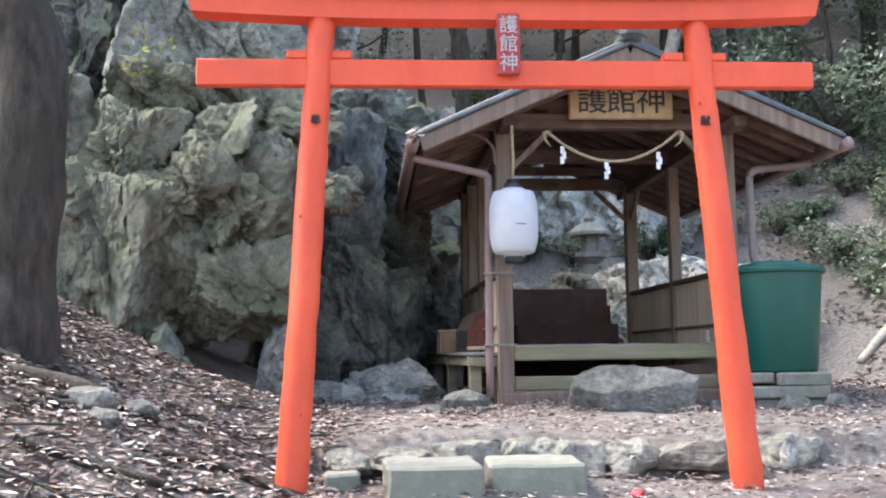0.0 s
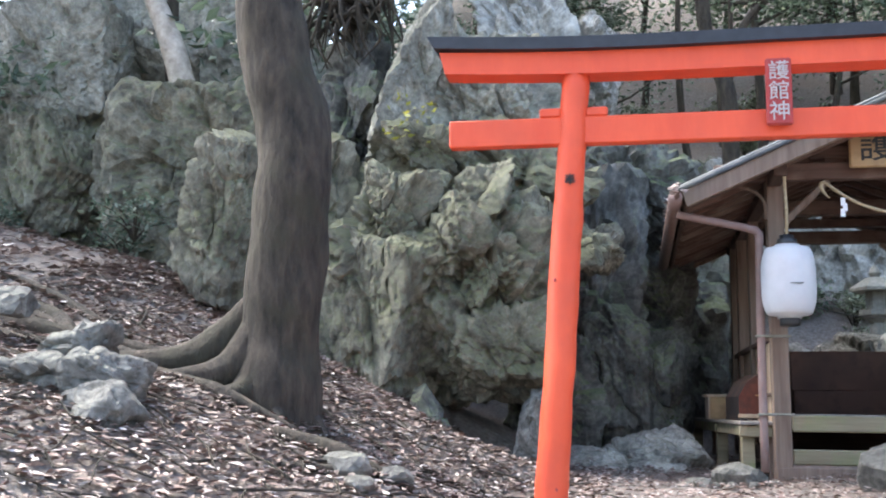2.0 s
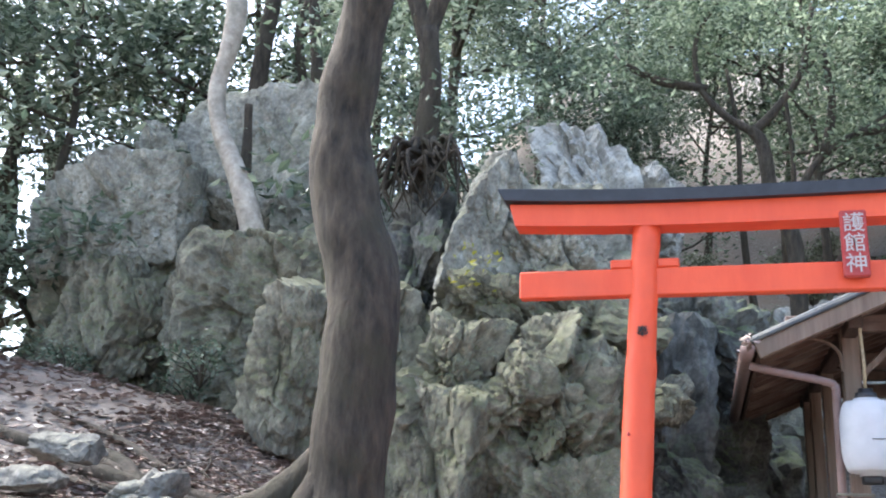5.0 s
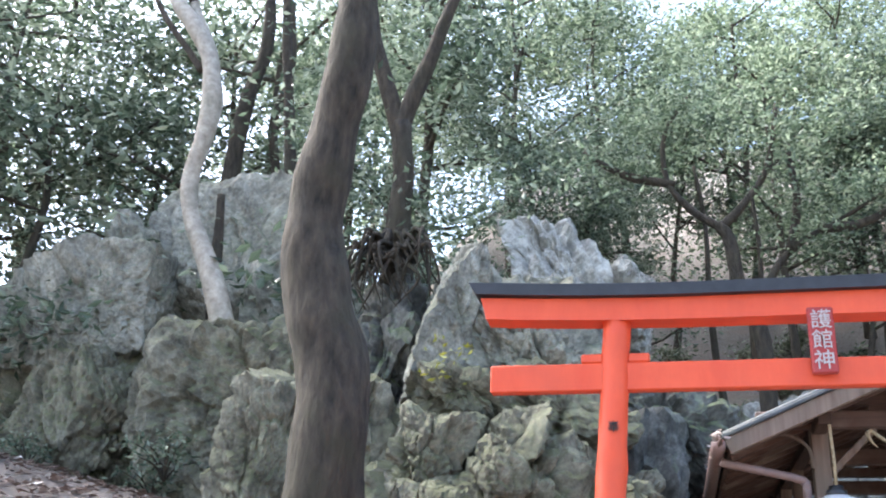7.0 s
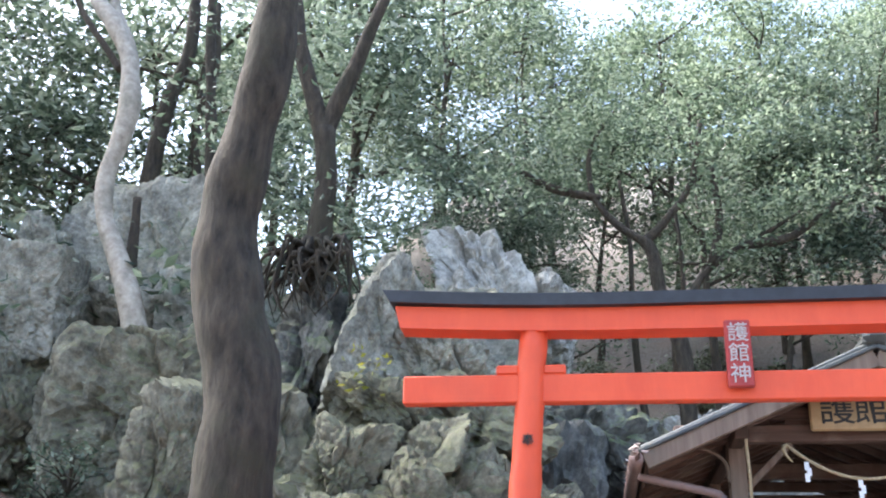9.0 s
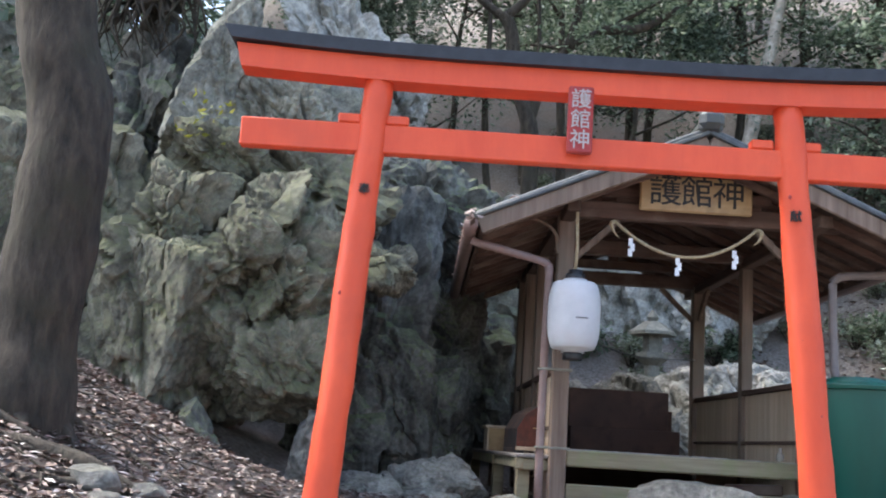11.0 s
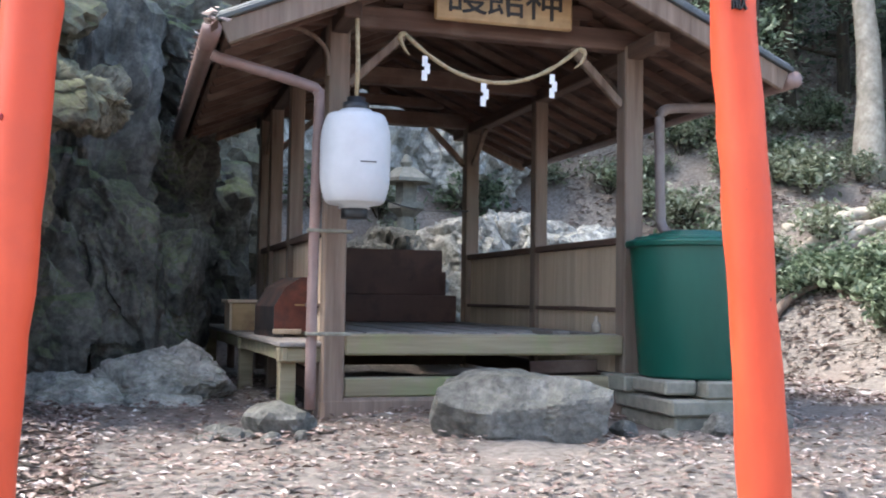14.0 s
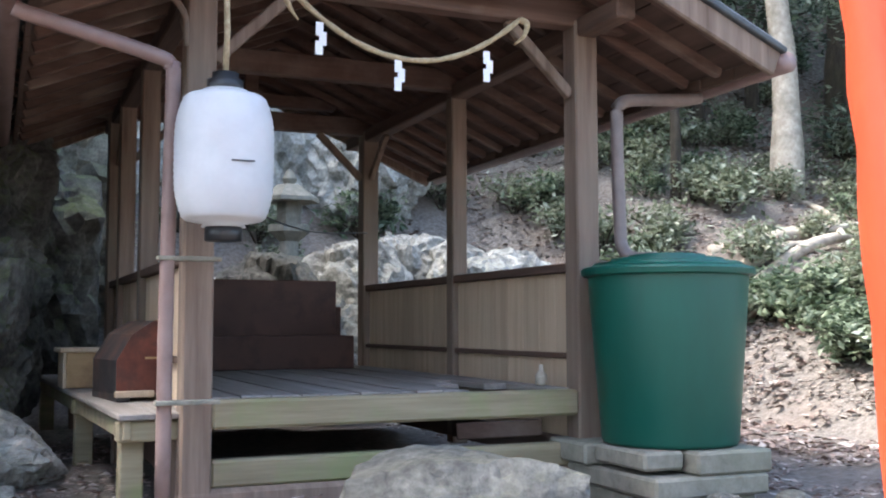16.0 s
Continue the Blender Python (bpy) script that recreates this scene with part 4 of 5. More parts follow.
part("roof", bar((-0.5, 0, 0.33), (0.5, 0, 0.33), 0.8, 0.08), M_PLAQUE, hk, "faded red roof")


# ---- trees ----
def tree(name, at, height, radius, crown_from, crown_r, seed, bark, leaf, label, leaves=90, size=0.07, lean=(0, 0), limbs=9, category="tree", group="woodland trees"):
    r = random.Random(seed)
    t = thing(name, label, category, group, at)
    pts = [(0, 0, -0.3)]
    for k in range(1, 7):
        f = k / 6
        pts.append((lean[0] * f * height + r.uniform(-0.05, 0.05) * height * 0.25, lean[1] * f * height + r.uniform(-0.05, 0.05) * height * 0.25, height * f))
    part("trunk", tube("trunk", pts, [radius * (1.25 if k == 0 else 1 - 0.13 * k) for k in range(7)], bark, 9, 4, 0.15, seed), bark, t)
    centres = []
    for k in range(limbs):
        f = r.uniform(crown_from, 1.0)
        i = min(int(f * 6), 5)
        o = Vector(pts[i]).lerp(Vector(pts[i + 1]), f * 6 - i)
        a = r.uniform(0, 2 * math.pi)
        ln = crown_r * r.uniform(0.6, 1.1) * (1.15 - 0.4 * f)
        tip = o + Vector((math.cos(a) * ln, math.sin(a) * ln, ln * r.uniform(0.1, 0.8)))
        mid = o.lerp(tip, 0.5) + Vector((r.uniform(-0.15, 0.15), r.uniform(-0.15, 0.15), r.uniform(-0.1, 0.2))) * ln
        rr = radius * 0.4 * (1.1 - f * 0.5)
        part("limb", tube("limb", [o, mid, tip], [rr, rr * 0.65, rr * 0.2], bark, 6, 3, 0.1, seed + k), bark, t)
        for q in (0.45, 0.65, 0.85, 1.0):
            b = o.lerp(mid, q * 2) if q < 0.5 else mid.lerp(tip, q * 2 - 1)
            for _ in range(2):
                centres.append(b + Vector((r.gauss(0, 0.2), r.gauss(0, 0.2), r.gauss(0, 0.12))) * crown_r * 0.8)
    part("crown", leaf_cloud("crown", centres, leaves, (crown_r * 0.13, crown_r * 0.13, crown_r * 0.08), size, leaf, seed), leaf, t)
    return t


# the leaning tree on the bank, with its buttress roots
TX, TYY = -3.22, -2.0
big = thing("leaning_tree", "stout grey-barked tree with a curved trunk and spreading roots", "tree", at=pose(TX, TYY, 0))
tz = ground_z(TX, TYY)
part("trunk", tube("trunk", [(0.0, 0, tz - 0.3), (0.0, 0, tz + 0.1), (0.02, 0.0, tz + 0.5), (0.06, 0.02, tz + 1.1), (0.03, 0.05, tz + 1.7), (-0.1, 0.06, tz + 2.2), (-0.16, 0.06, tz + 2.7), (-0.08, 0.04, tz + 3.3), (0.03, 0.0, tz + 3.9), (0.05, 0, tz + 4.8), (0.0, 0.1, tz + 6.5), (0.1, 0.2, tz + 8.5)],
                   [0.34, 0.3, 0.245, 0.235, 0.235, 0.23, 0.2, 0.175, 0.16, 0.14, 0.11, 0.06], M_BARK, 22, 7, 0.16, 4, 3.0), M_BARK, big)
for dx, dy, ln, rr in ((-1, -0.15, 0.95, 0.12), (-0.75, -0.65, 0.6, 0.11), (-0.3, -0.9, 0.5, 0.1), (0.35, -0.85, 0.35, 0.1), (0.9, -0.2, 0.3, 0.1), (-0.8, 0.5, 0.9, 0.1), (0.6, 0.6, 0.4, 0.09)):
    p = []
    for f, up in ((0.12, 0.75), (0.35, 0.3), (0.6, 0.1), (1.0, 0.02), (1.5, -0.08)):
        x, y = dx * ln * f, dy * ln * f
        p.append((x, y, ground_z(TX + x, TYY + y) + up * 0.8))
    part("root", tube("root", p, [rr * 0.7, rr, rr * 0.85, rr * 0.55, rr * 0.3], M_BARK, 10, 5, 0.25, int(ln * 40)), M_BARK, big)
r = random.Random(3)
cent = []
for k in range(9):
    a = r.uniform(0, 6.28)
    o = Vector((0.05, 0.15, tz + r.uniform(6.0, 8.3)))
    tip = o + Vector((math.cos(a) * r.uniform(1.2, 2.6), math.sin(a) * r.uniform(1.2, 2.6), r.uniform(0.5, 1.6)))
    part("limb", tube("limb", [o, o.lerp(tip, 0.5) + Vector((0, 0, 0.15)), tip], [0.05, 0.035, 0.012], M_BARK, 7, 4, 0.1, k), M_BARK, big)
    cent += [o.lerp(tip, q) + Vector((r.gauss(0, 0.35), r.gauss(0, 0.35), r.gauss(0, 0.2))) for q in (0.5, 0.7, 0.85, 1.0) for _ in range(2)]
part("crown", leaf_cloud("crown", cent, 60, (0.4, 0.4, 0.25), 0.06, M_LEAF, 4), M_LEAF, big)

# loose roots across the bank
for pts, rr in ((((-3.6, -2.05), (-3.95, -2.1), (-4.3, -1.95), (-4.9, -2.0), (-5.4, -1.9)), 0.075), (((-3.6, -2.2), (-4.1, -2.3), (-4.5, -2.15), (-5.0, -2.2)), 0.06), (((-3.7, -1.8), (-4.2, -1.75), (-4.7, -1.8), (-5.3, -1.6)), 0.055), (((-3.9, -2.45), (-3.4, -2.5), (-2.9, -2.45)), 0.07), (((-4.1, -1.9), (-4.5, -2.0), (-5.0, -1.6), (-5.8, -1.7), (-6.6, -1.2)), 0.06), (((-3.9, -2.2), (-4.3, -2.5), (-4.9, -2.3), (-5.6, -2.4)), 0.05), (((-4.4, -1.6), (-5.2, -1.2), (-6.0, -1.0)), 0.05),
                (((-2.95, -2.75), (-2.6, -2.72), (-2.2, -2.75)), 0.06), (((-2.2, -3.2), (-1.8, -3.0), (-1.4, -3.1)), 0.035), (((-2.75, -3.2), (-2.45, -2.85), (-2.3, -2.5)), 0.04), (((-2.6, -3.7), (-2.2, -3.6), (-1.75, -3.3)), 0.035), (((-2.9, -1.6), (-2.4, -1.9), (-1.9, -1.8)), 0.03)):
    p = [(x, y, ground_z(x, y) + rr * 0.25) for x, y in pts]
    ob = part("surface_root", tube("surface_root", p, [rr * 0.6] + [rr] * (len(p) - 2) + [rr * 0.4], M_BARK, 9, 6, 0.3, int(rr * 300)))
    tagged(ob, "gnarled tree root lying bare on the leafy bank", "root", "surface roots")

# pale crooked stem on the left rock
ps = thing("pale_tree", "slender crooked tree with pale bark growing from the rock", "tree", at=pose(0.12, -0.25, 0))
part("trunk", tube("trunk", [(-5.85, 2.2, 3.6), (-6.04, 2.2, 4.2), (-6.25, 2.2, 4.7), (-6.45, 2.2, 5.13), (-6.5, 2.2, 5.64), (-6.4, 2.2, 6.1), (-6.36, 2.2, 6.6), (-6.47, 2.2, 7.18), (-6.75, 2.2, 7.7), (-7.01, 2.25, 8.07), (-7.15, 2.3, 8.6), (-7.1, 2.3, 9.6)], [0.16, 0.125, 0.11, 0.1, 0.1, 0.11, 0.12, 0.11, 0.1, 0.09, 0.08, 0.04], M_PALEBARK, 14, 6, 0.22, 3), M_PALEBARK, ps)
for p, rr in ((((-6.38, 2.25, 6.6), (-6.5, 2.3, 7.3), (-6.85, 2.35, 8.1), (-7.0, 2.4, 9.0)), 0.09), (((-6.55, 2.2, 7.0), (-6.75, 2.2, 7.3), (-7.13, 2.2, 7.83), (-7.5, 2.2, 8.5)), 0.05), (((-6.9, 2.3, 8.1), (-6.4, 2.3, 8.4), (-5.9, 2.3, 8.8), (-5.6, 2.3, 9.5)), 0.04)):
    part("limb", tube("limb", p, [rr, rr * 0.9, rr * 0.75, rr * 0.35], M_PALEBARK if rr > 0.06 else M_BARK, 9, 5, 0.15, 5), M_PALEBARK, ps)
part("crown", leaf_cloud("crown", [(-7.2, 2.4, 9.3), (-6.6, 2.4, 9.7), (-7.8, 2.5, 8.9), (-5.8, 2.5, 9.6), (-6.9, 2.5, 10.2)], 220, (0.5, 0.4, 0.3), 0.06, M_LEAF, 9), M_LEAF, ps)
st = part("dead_stem", tube("dead_stem", [(-5.98, 2.1, 3.9), (-6.02, 2.1, 4.5), (-6.03, 2.1, 5.0), (-6.05, 2.1, 5.4)], [0.085, 0.07, 0.06, 0.05], M_BARK, 10, 6, 0.25, 8))
tagged(st, "short broken dead stem standing on the rock", "stump")
for pts, rr in ((((-6.9, 4.0, 5.5), (-6.85, 4.0, 7.0), (-6.74, 4.0, 7.86), (-6.55, 4.0, 8.6), (-6.6, 4.0, 9.7), (-6.9, 4.0, 11)), 0.12), (((-5.5, 3.0, 4.6), (-5.6, 3.0, 6.1), (-5.74, 3.0, 7.36), (-5.88, 3.0, 8.87), (-5.9, 3.1, 10.5)), 0.08), (((-6.3, 4.3, 6.5), (-6.45, 4.3, 7.6), (-6.25, 4.3, 8.4), (-6.35, 4.3, 9.6)), 0.06)):
    tagged(part("tree_stem", tube("tree_stem", pts, [rr * (1.1 - 0.1 * k) for k in range(len(pts))], M_BARK, 10, 6, 0.2, int(rr * 100))), "grey-brown slender trunk rising behind the crag", "tree trunk", "slender trunks")

# forked tree on the crag with hanging roots
fk = thing("forked_tree", "dark forked tree with roots hanging over the crag", "tree")
part("trunk", tube("trunk", [(-3.85, 1.9, 4.1), (-3.86, 1.9, 4.8), (-3.84, 1.9, 5.4), (-3.89, 1.9, 6.04)], [0.2, 0.14, 0.12, 0.12], M_BARK, 12, 6, 0.25, 6), M_BARK, fk)
for p in (((-3.89, 1.9, 5.9), (-4.04, 1.9, 6.4), (-4.22, 1.9, 7.0), (-4.3, 1.9, 7.5), (-4.5, 2.0, 8.8)), ((-3.9, 1.9, 5.95), (-3.76, 1.9, 6.4), (-3.6, 1.9, 6.81), (-3.33, 1.9, 7.62), (-2.9, 2.0, 8.8))):
    part("limb", tube("limb", p, [0.11, 0.1, 0.09, 0.075, 0.03], M_BARK, 10, 6, 0.2, 7), M_BARK, fk)
r = random.Random(8)
for k in range(46):
    a = r.uniform(-1, 1)
    x0 = -3.85 + a * 0.2
    p = [(x0, 1.75, 4.5 + r.uniform(-0.2, 0.2)), (x0 + a * 0.12 + r.uniform(-0.1, 0.1), 1.4 + r.uniform(0, 0.2), 4.42 + r.uniform(-0.25, 0.2)), (x0 + a * 0.25 + r.uniform(-0.15, 0.15), 1.3 + r.uniform(0, 0.25), 4.2 + r.uniform(-0.25, 0.2)), (x0 + a * 0.3 + r.uniform(-0.2, 0.2), 1.3 + r.uniform(0, 0.25), 3.95 + r.uniform(-0.3, 0.2))]
    part("root", tube("root", p, [0.035, 0.022, 0.014, 0.004], M_BARK, 6, 4, 0.3, k), M_BARK, fk)
part("crown", leaf_cloud("crown", [(-3.9 + r.gauss(0, 0.8), 2.1 + r.gauss(0, 0.4), 6.4 + r.gauss(0, 0.9)) for _ in range(16)] + [(-3.3 + r.gauss(0, 0.6), 2.2, 5.3 + r.gauss(0, 0.4)) for _ in range(7)], 110, (0.3, 0.3, 0.22), 0.05, M_LEAF, 19), M_LEAF, fk)

# branching tree up the slope, seen over the torii
bt2 = thing("branching_tree", "crooked grey-brown tree with spreading bare lower limbs", "tree")
part("trunk", tube("trunk", [(0.2, 6.0, 2.2), (0.15, 6.0, 3.6), (0.13, 6.0, 4.65), (-0.1, 6.0, 5.4), (-0.2, 6.0, 6.1), (-0.34, 6.0, 6.35)], [0.13, 0.12, 0.11, 0.1, 0.09, 0.08], M_BARK, 10, 6, 0.2, 12), M_BARK, bt2)
r = random.Random(77)
cent = []
for p in (((-0.32, 6.0, 6.3), (-0.7, 6.0, 6.6), (-1.01, 6.0, 7.1), (-1.0, 6.1, 7.9), (-0.6, 6.2, 8.6)), ((-0.3, 6.0, 6.3), (0.0, 6.0, 6.6), (0.4, 6.0, 7.2), (0.6, 6.0, 8.2)), ((0.12, 6.0, 4.8), (0.36, 6.0, 5.6), (0.8, 6.0, 6.05), (1.16, 6.0, 6.24), (1.9, 6.0, 6.7)), ((0.6, 6.0, 5.9), (0.75, 6.0, 6.6), (0.7, 6.0, 7.4)), ((-0.9, 6.0, 7.0), (-1.6, 6.0, 7.2), (-2.2, 6.0, 7.6)), ((1.0, 6.0, 6.2), (1.7, 6.0, 6.3), (2.5, 6.0, 6.9))):
    part("limb", tube("limb", p, [0.07 * (1 - 0.17 * k) for k in range(len(p))], M_BARK, 8, 5, 0.2, 5), M_BARK, bt2)
    for _ in range(9):
        q = Vector(p[-1]).lerp(Vector(p[-2]), r.uniform(0, 1.2))
        cent.append(q + Vector((r.gauss(0, 0.4), r.gauss(0, 0.3), r.gauss(0.25, 0.35))))
part("crown", leaf_cloud("crown", cent, 110, (0.28, 0.25, 0.13), 0.048, M_BRIGHTLEAF, 29), M_BRIGHTLEAF, bt2)

# woodland: five kinds, repeated over the slopes
kinds = [tree("evergreen_tree", pose(3, 12, ground_z(3, 12)), 6.0, 0.1, 0.42, 2.1, 21, M_BARK, M_LEAF, "dense evergreen woodland tree with a dark trunk", 95, 0.052, (0, 0), 13),
         tree("evergreen_tree", pose(-1, 13, ground_z(-1, 13)), 5.4, 0.08, 0.42, 2.0, 22, M_BARK, M_LEAF, "spreading glossy-leaved evergreen woodland tree", 95, 0.05, (0.08, 0), 13),
         tree("broadleaf_tree", pose(5, 15, ground_z(5, 15)), 7.0, 0.1, 0.42, 2.3, 23, M_BARK, M_BRIGHTLEAF, "tall light-green broadleaf woodland tree", 95, 0.058, (0, 0), 13),
         tree("pale_trunked_tree", pose(8.35, 6.1, ground_z(8.35, 6.1)), 9.0, 0.19, 0.55, 2.0, 24, M_PALEBARK, M_LEAF, "tall straight tree with pale smooth bark", 65, 0.07, (0.02, 0)),
         tree("evergreen_tree", pose(-8.5, 5, ground_z(-8.5, 5)), 4.6, 0.09, 0.08, 1.9, 25, M_BARK, M_LEAF, "low dense evergreen woodland tree with dark leaves", 52, 0.06, (0, 0), 13)]
spots = [(-10.5, 4.0, 4), (-12.0, 7, 2), (-8.2, 6.5, 0), (-12.5, 2.5, 0), (11.5, 7.5, 0), (9, 9, 0), (12, 1.5, 4), (8.2, 10.5, 1), (10.2, 5.8, 4), (14, 8, 0), (-2.2, 8.4, 1), (0.9, 9.6, 2), (2.2, 9.6, 1), (4.2, 10, 0), (6.2, 9.5, 1), (-4.6, 5.5, 4), (-6.8, 5.2, 4), (-9.2, 3.2, 4), (-11, 4.5, 0), (-3.4, 9.2, 0), (0.6, 12, 2), (7.5, 12, 2), (13, 10, 2), (11, 4, 4),
         (13.5, 5, 0), (10, 12, 1), (-5.4, 9.0, 0), (-10.2, 1.6, 4), (3, 14, 2), (-2.4, 12.5, 2), (5.5, 14.5, 2), (10, 15, 2), (-7.5, 11, 2), (14, 14, 2), (-4.5, 14, 2), (16, 8, 0), (15, 3, 0), (0.5, 16, 2), (7, 18, 2), (13, 18, 2), (-8, 16, 2), (-2, 18, 2), (3.5, 20, 2), (18, 14, 2), (-5.5, 20, 2), (8, 23, 2), (0, 23, 2), (-10, 21, 2),
         
         (9.6, 8.2, 4), (11.0, 9.4, 4), (7.2, 8.6, 4), (12.2, 6.8, 4), (8.9, 11.5, 4), (6.2, 7.8, 4), (10.8, 2.6, 4),
         (-6, -14, 0), (2, -16, 0), (8, -12, 2), (-12, -10, 0), (13, -6, 0)]
r = random.Random(31)
for x, y, k in spots:
    s = r.uniform(0.9, 1.25) * (1.3 if x < -5 else 1)
    copy_thing(kinds[k], pose(x, y, ground_z(x, y), 0, 0, r.uniform(0, 360)) @ Matrix.Scale(s, 4))

# thin stems in the middle distance
for x, y, h, rr, lx, mt in ((0.2, 7.6, 6, 0.06, 0.02, M_BARK), (-0.2, 8.8, 6, 0.07, -0.05, M_BARK), (3.2, 8.8, 7, 0.14, 0.25, M_PALEBARK), (6.7, 6.2, 6, 0.06, 0.0, M_BARK), (8.4, 8.0, 8, 0.1, 0.02, M_BARK), (7.4, 9, 8, 0.1, 0.12, M_BARK), (10.3, 7.2, 9, 0.2, 0.05, M_BARK), (5.3, 9.5, 7, 0.08, -0.03, M_BARK)):
    z = ground_z(x, y)
    p = [(x + lx * k * h / 5 + 0.05 * math.sin(k * 2 + x), y, z - 0.2 + k * h / 5) for k in range(6)]
    tagged(part("tree_stem", tube("tree_stem", p, [rr * (1.1 - 0.12 * k) for k in range(6)], mt, 9, 5, 0.15, int(h * 10))), "bare slender tree trunk rising up the wooded slope", "tree trunk", "slender trunks")


# ---- undergrowth ----
def bush(at, rad, leaves, size, leaf, seed, label, name="bush", flat=0.6):
    r2 = random.Random(seed)
    b = thing(name, label, "bush", "undergrowth bushes", at)
    cs = []
    for k in range(9):
        a, f = r2.uniform(0, 6.28), r2.uniform(0.3, 1)
        tip = (math.cos(a) * rad * f, math.sin(a) * rad * f, rad * flat * r2.uniform(0.5, 1.6))
        part("stem", tube("stem", [(0, 0, -0.05), (tip[0] * 0.4, tip[1] * 0.4, tip[2] * 0.6), tip], [0.012, 0.009, 0.003], M_BARK, 5, 3), M_BARK, b)
        cs += [tip, (tip[0] * 0.7, tip[1] * 0.7, tip[2] * 0.85)]
    part("foliage", leaf_cloud("foliage", cs, leaves, (rad * 0.22, rad * 0.22, rad * 0.16), size, leaf, seed), leaf, b)
    return b


bk = [bush(pose(-5.8, 1.1, ground_z(-5.8, 1.1) + 0.25), 0.4, 16, 0.035, M_LEAF, 41, "small glossy-leaved evergreen shrub on the bank"),
      bush(pose(6.0, 4.0, ground_z(6.0, 4.0)), 0.5, 35, 0.045, M_DRYLEAF, 42, "pale dusty-leaved shrub on the earthy bank"),
      bush(pose(5.9, 2.6, ground_z(5.9, 2.6)), 0.4, 40, 0.05, M_BRIGHTLEAF, 43, "bright green ferny undergrowth on the bank")]
r = random.Random(12)
for _ in range(170):
    x, y = 5.3 + 7.0 * r.random() ** 1.6, r.uniform(-2, 10)
    copy_thing(bk[r.choice((1, 1, 1, 2))], pose(x, y, ground_z(x, y), 0, 0, r.uniform(0, 360)) @ Matrix.Scale(r.uniform(0.6, 1.2), 4))
for _ in range(70):
    x, y = r.uniform(-3, 6), r.uniform(6.8, 13)
    copy_thing(bk[r.choice((1, 2, 1))], pose(x, y, ground_z(x, y), 0, 0, r.uniform(0, 360)) @ Matrix.Scale(r.uniform(0.6, 1.2), 4))
for x, y in ((-8.8, 1.5), (-9.6, 0.6), (-10.5, 2), (-8.4, 2.2), (-11, 0.4), (-7.4, 1.3), (-6.0, 1.3)):
    copy_thing(bk[0], pose(x, y, ground_z(x, y), 0, 0, r.uniform(0, 360)) @ Matrix.Scale(r.uniform(0.8, 1.4), 4))
yl = part("sprig", leaf_cloud("sprig", [(-3.0, 0.55, 3.05), (-2.95, 0.5, 2.95), (-3.05, 0.5, 2.8)], 14, (0.1, 0.06, 0.07), 0.035, M_YELLOWLEAF, 3))
tagged(yl, "yellow-green leafy sprig growing from the rock cleft", "plant", kind="stuff")
# fallen logs and bare roots along the top of the bank
for pts, rr, mt in ((((4.55, 3.7), (5.0, 3.9), (5.5, 4.0), (6.2, 4.0), (7.1, 4.1)), 0.07, M_PALEBARK), (((5.2, 3.6), (5.8, 3.8), (6.6, 3.75), (7.6, 3.9)), 0.06, M_PALEBARK), (((4.8, 3.3), (5.3, 3.5), (5.9, 3.4)), 0.045, M_POST), (((6.0, 4.6), (6.9, 4.4), (8.0, 4.5)), 0.09, M_PALEBARK), (((5.6, 3.1), (6.3, 3.3), (7.2, 3.2)), 0.04, M_POST), (((7.4, 4.2), (8.2, 5.2), (8.4, 6.0)), 0.06, M_PALEBARK)):
    p = [(x, y, ground_z(x, y) + 0.05 + 0.04 * math.sin(x * 5)) for x, y in pts]
    tagged(part("fallen_log", tube("fallen_log", p, [rr * 0.8] + [rr] * (len(p) - 2) + [rr * 0.5], mt, 10, 7, 0.3, int(rr * 100))), "fallen pale log lying along the earthy bank", "log", "logs on the bank")


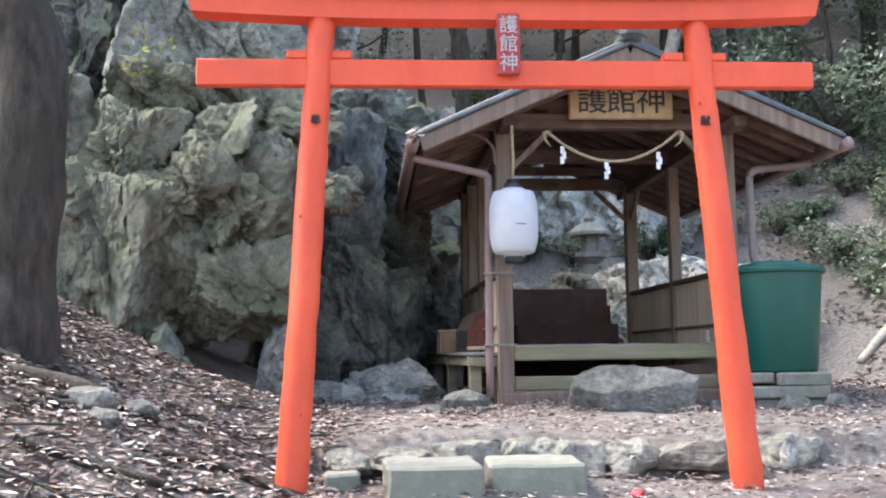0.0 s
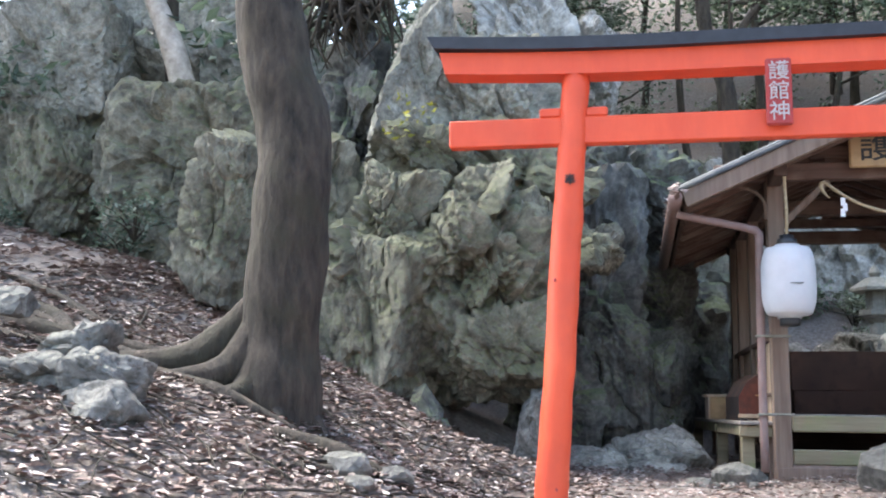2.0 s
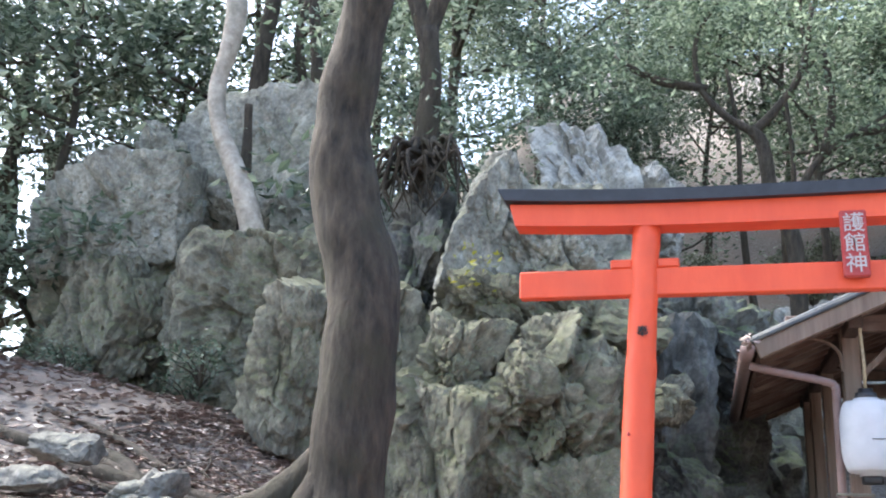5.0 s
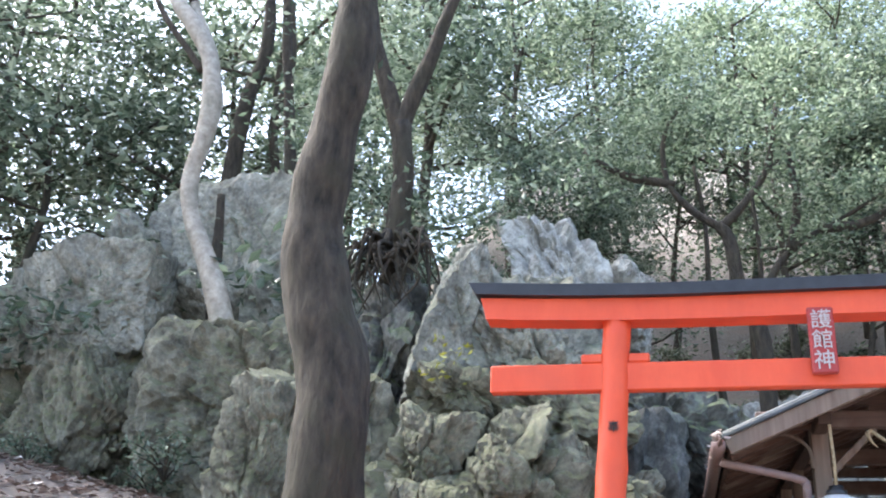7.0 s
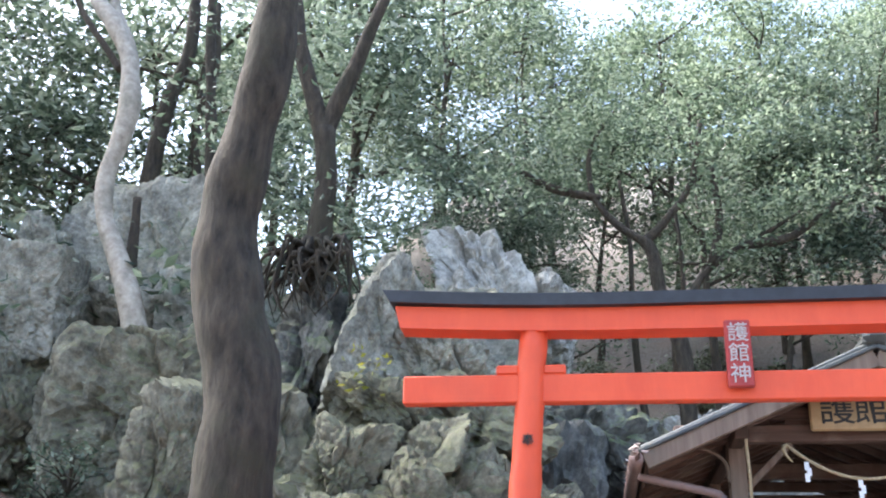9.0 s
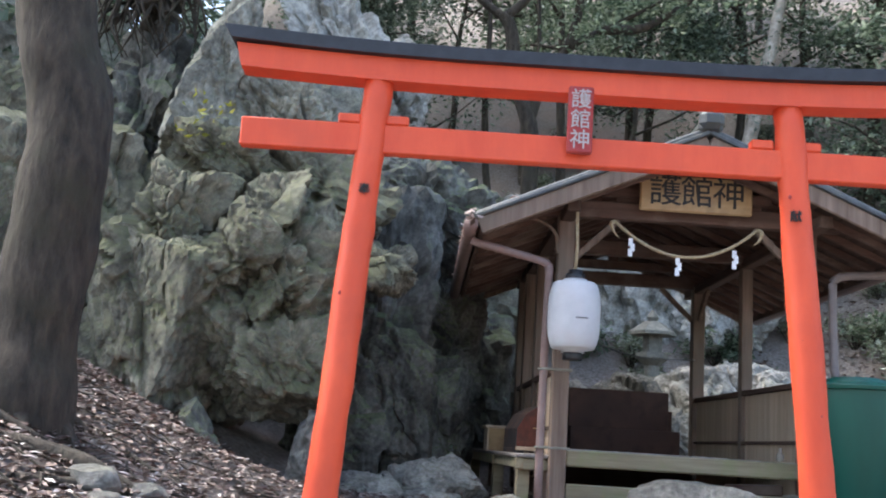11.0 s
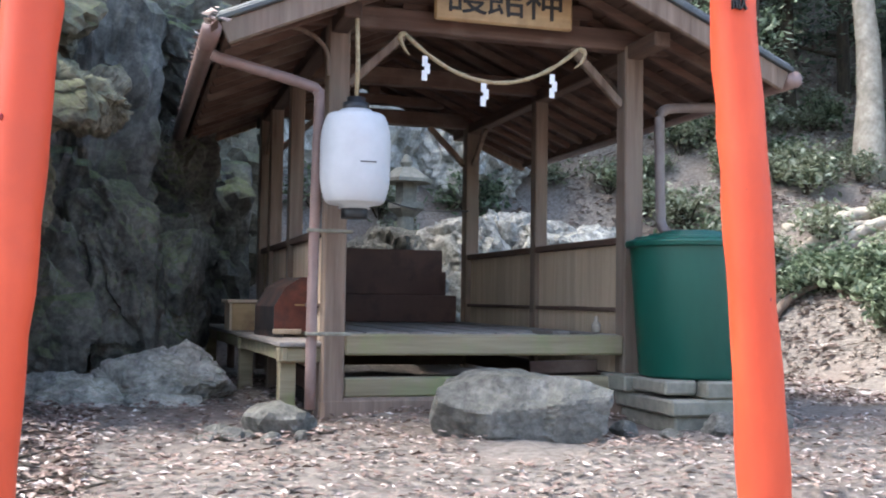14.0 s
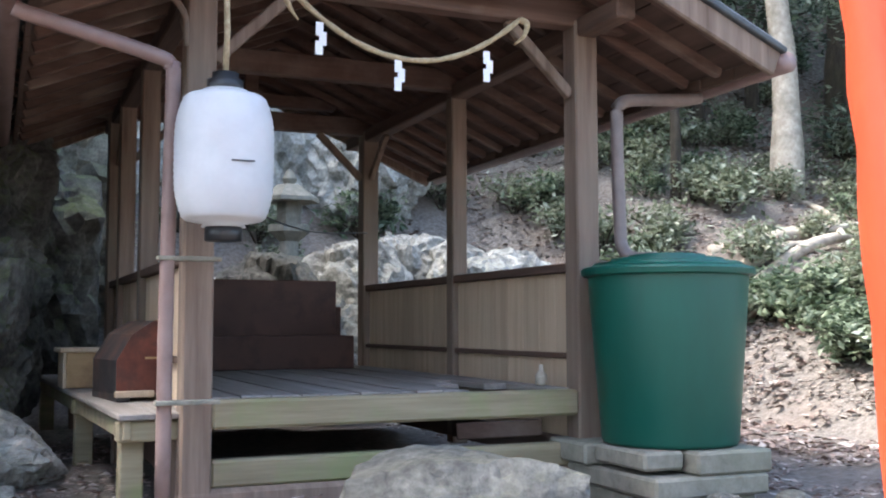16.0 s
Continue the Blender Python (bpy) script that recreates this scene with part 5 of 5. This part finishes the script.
# ---- leaf litter ----
def litter(name, count, xr, yr, size, seed, label, keep=None, material=None):
    q = np.random.RandomState(seed)
    verts, faces = [], []
    while len(faces) < count * 2:
        x, y = q.uniform(*xr), q.uniform(*yr)
        if -0.1 < x < 1.8 and 0 < y < 3.2:
            continue
        if keep and noise.noise(Vector((x * 0.8, y * 0.8, seed))) < keep:
            continue
        z = ground_z(x, y) + q.uniform(0.008, 0.036)
        a, s, w = q.uniform(0, 6.28), size * q.uniform(0.5, 1.4), q.uniform(0.28, 0.5)
        c, d = math.cos(a) * s, math.sin(a) * s
        t1, t2 = q.uniform(-0.5, 0.5) * s, q.uniform(0.0, 0.6) * s
        i = len(verts)
        verts += [(x - c, y - d, z + abs(t1) * 0.3), (x + d * w, y - c * w, z + t2), (x + c, y + d, z + abs(t1)), (x - d * w, y + c * w, z + t2 * 0.7)]
        faces += [(i, i + 1, i + 2), (i, i + 2, i + 3)]
    tagged(new(name, raw(name, verts, faces, material or M_LITTER)), label, "leaf litter", kind="stuff")


litter("leaf_litter", 34000, (-5.5, -1.3), (-6, 0.5), 0.032, 1, "dry curled brown and grey leaves over the bank")
litter("leaf_litter", 30000, (-1.6, 5.0), (-6, 3.0), 0.023, 2, "sparse dry leaves and grit on the trodden soil", -0.35)
litter("leaf_litter", 9000, (-11, -5), (-4, 3), 0.05, 3, "dry leaves over the upper bank")
litter("leaf_litter", 24000, (3.5, 12), (-3, 10), 0.042, 4, "dry leaves on the path and bank", -0.2)

# fallen twigs on the bank
q = np.random.RandomState(9)
tv, tf = [], []
for _ in range(420):
    x, y = q.uniform(-5.2, -1.2), q.uniform(-5.5, -0.6)
    a, ln, w = q.uniform(0, 3.14), q.uniform(0.06, 0.28), q.uniform(0.003, 0.008)
    dx, dy = math.cos(a) * ln, math.sin(a) * ln
    p0, p1 = Vector((x - dx, y - dy, ground_z(x - dx, y - dy) + 0.03)), Vector((x + dx, y + dy, ground_z(x + dx, y + dy) + 0.03))
    mid = (p0 + p1) / 2 + Vector((-dy, dx, 0)) * q.uniform(-0.15, 0.15) + Vector((0, 0, 0.008))
    vv, ff = tube_data([p0, mid, p1], [w, w, w * 0.4], 5)
    o = len(tv)
    tv += vv
    tf += [tuple(k + o for k in f) for f in ff]
tagged(new("fallen_twigs", raw("fallen_twigs", tv, tf, M_BARK)), "thin dead twigs strewn over the leafy bank", "twigs", kind="stuff")
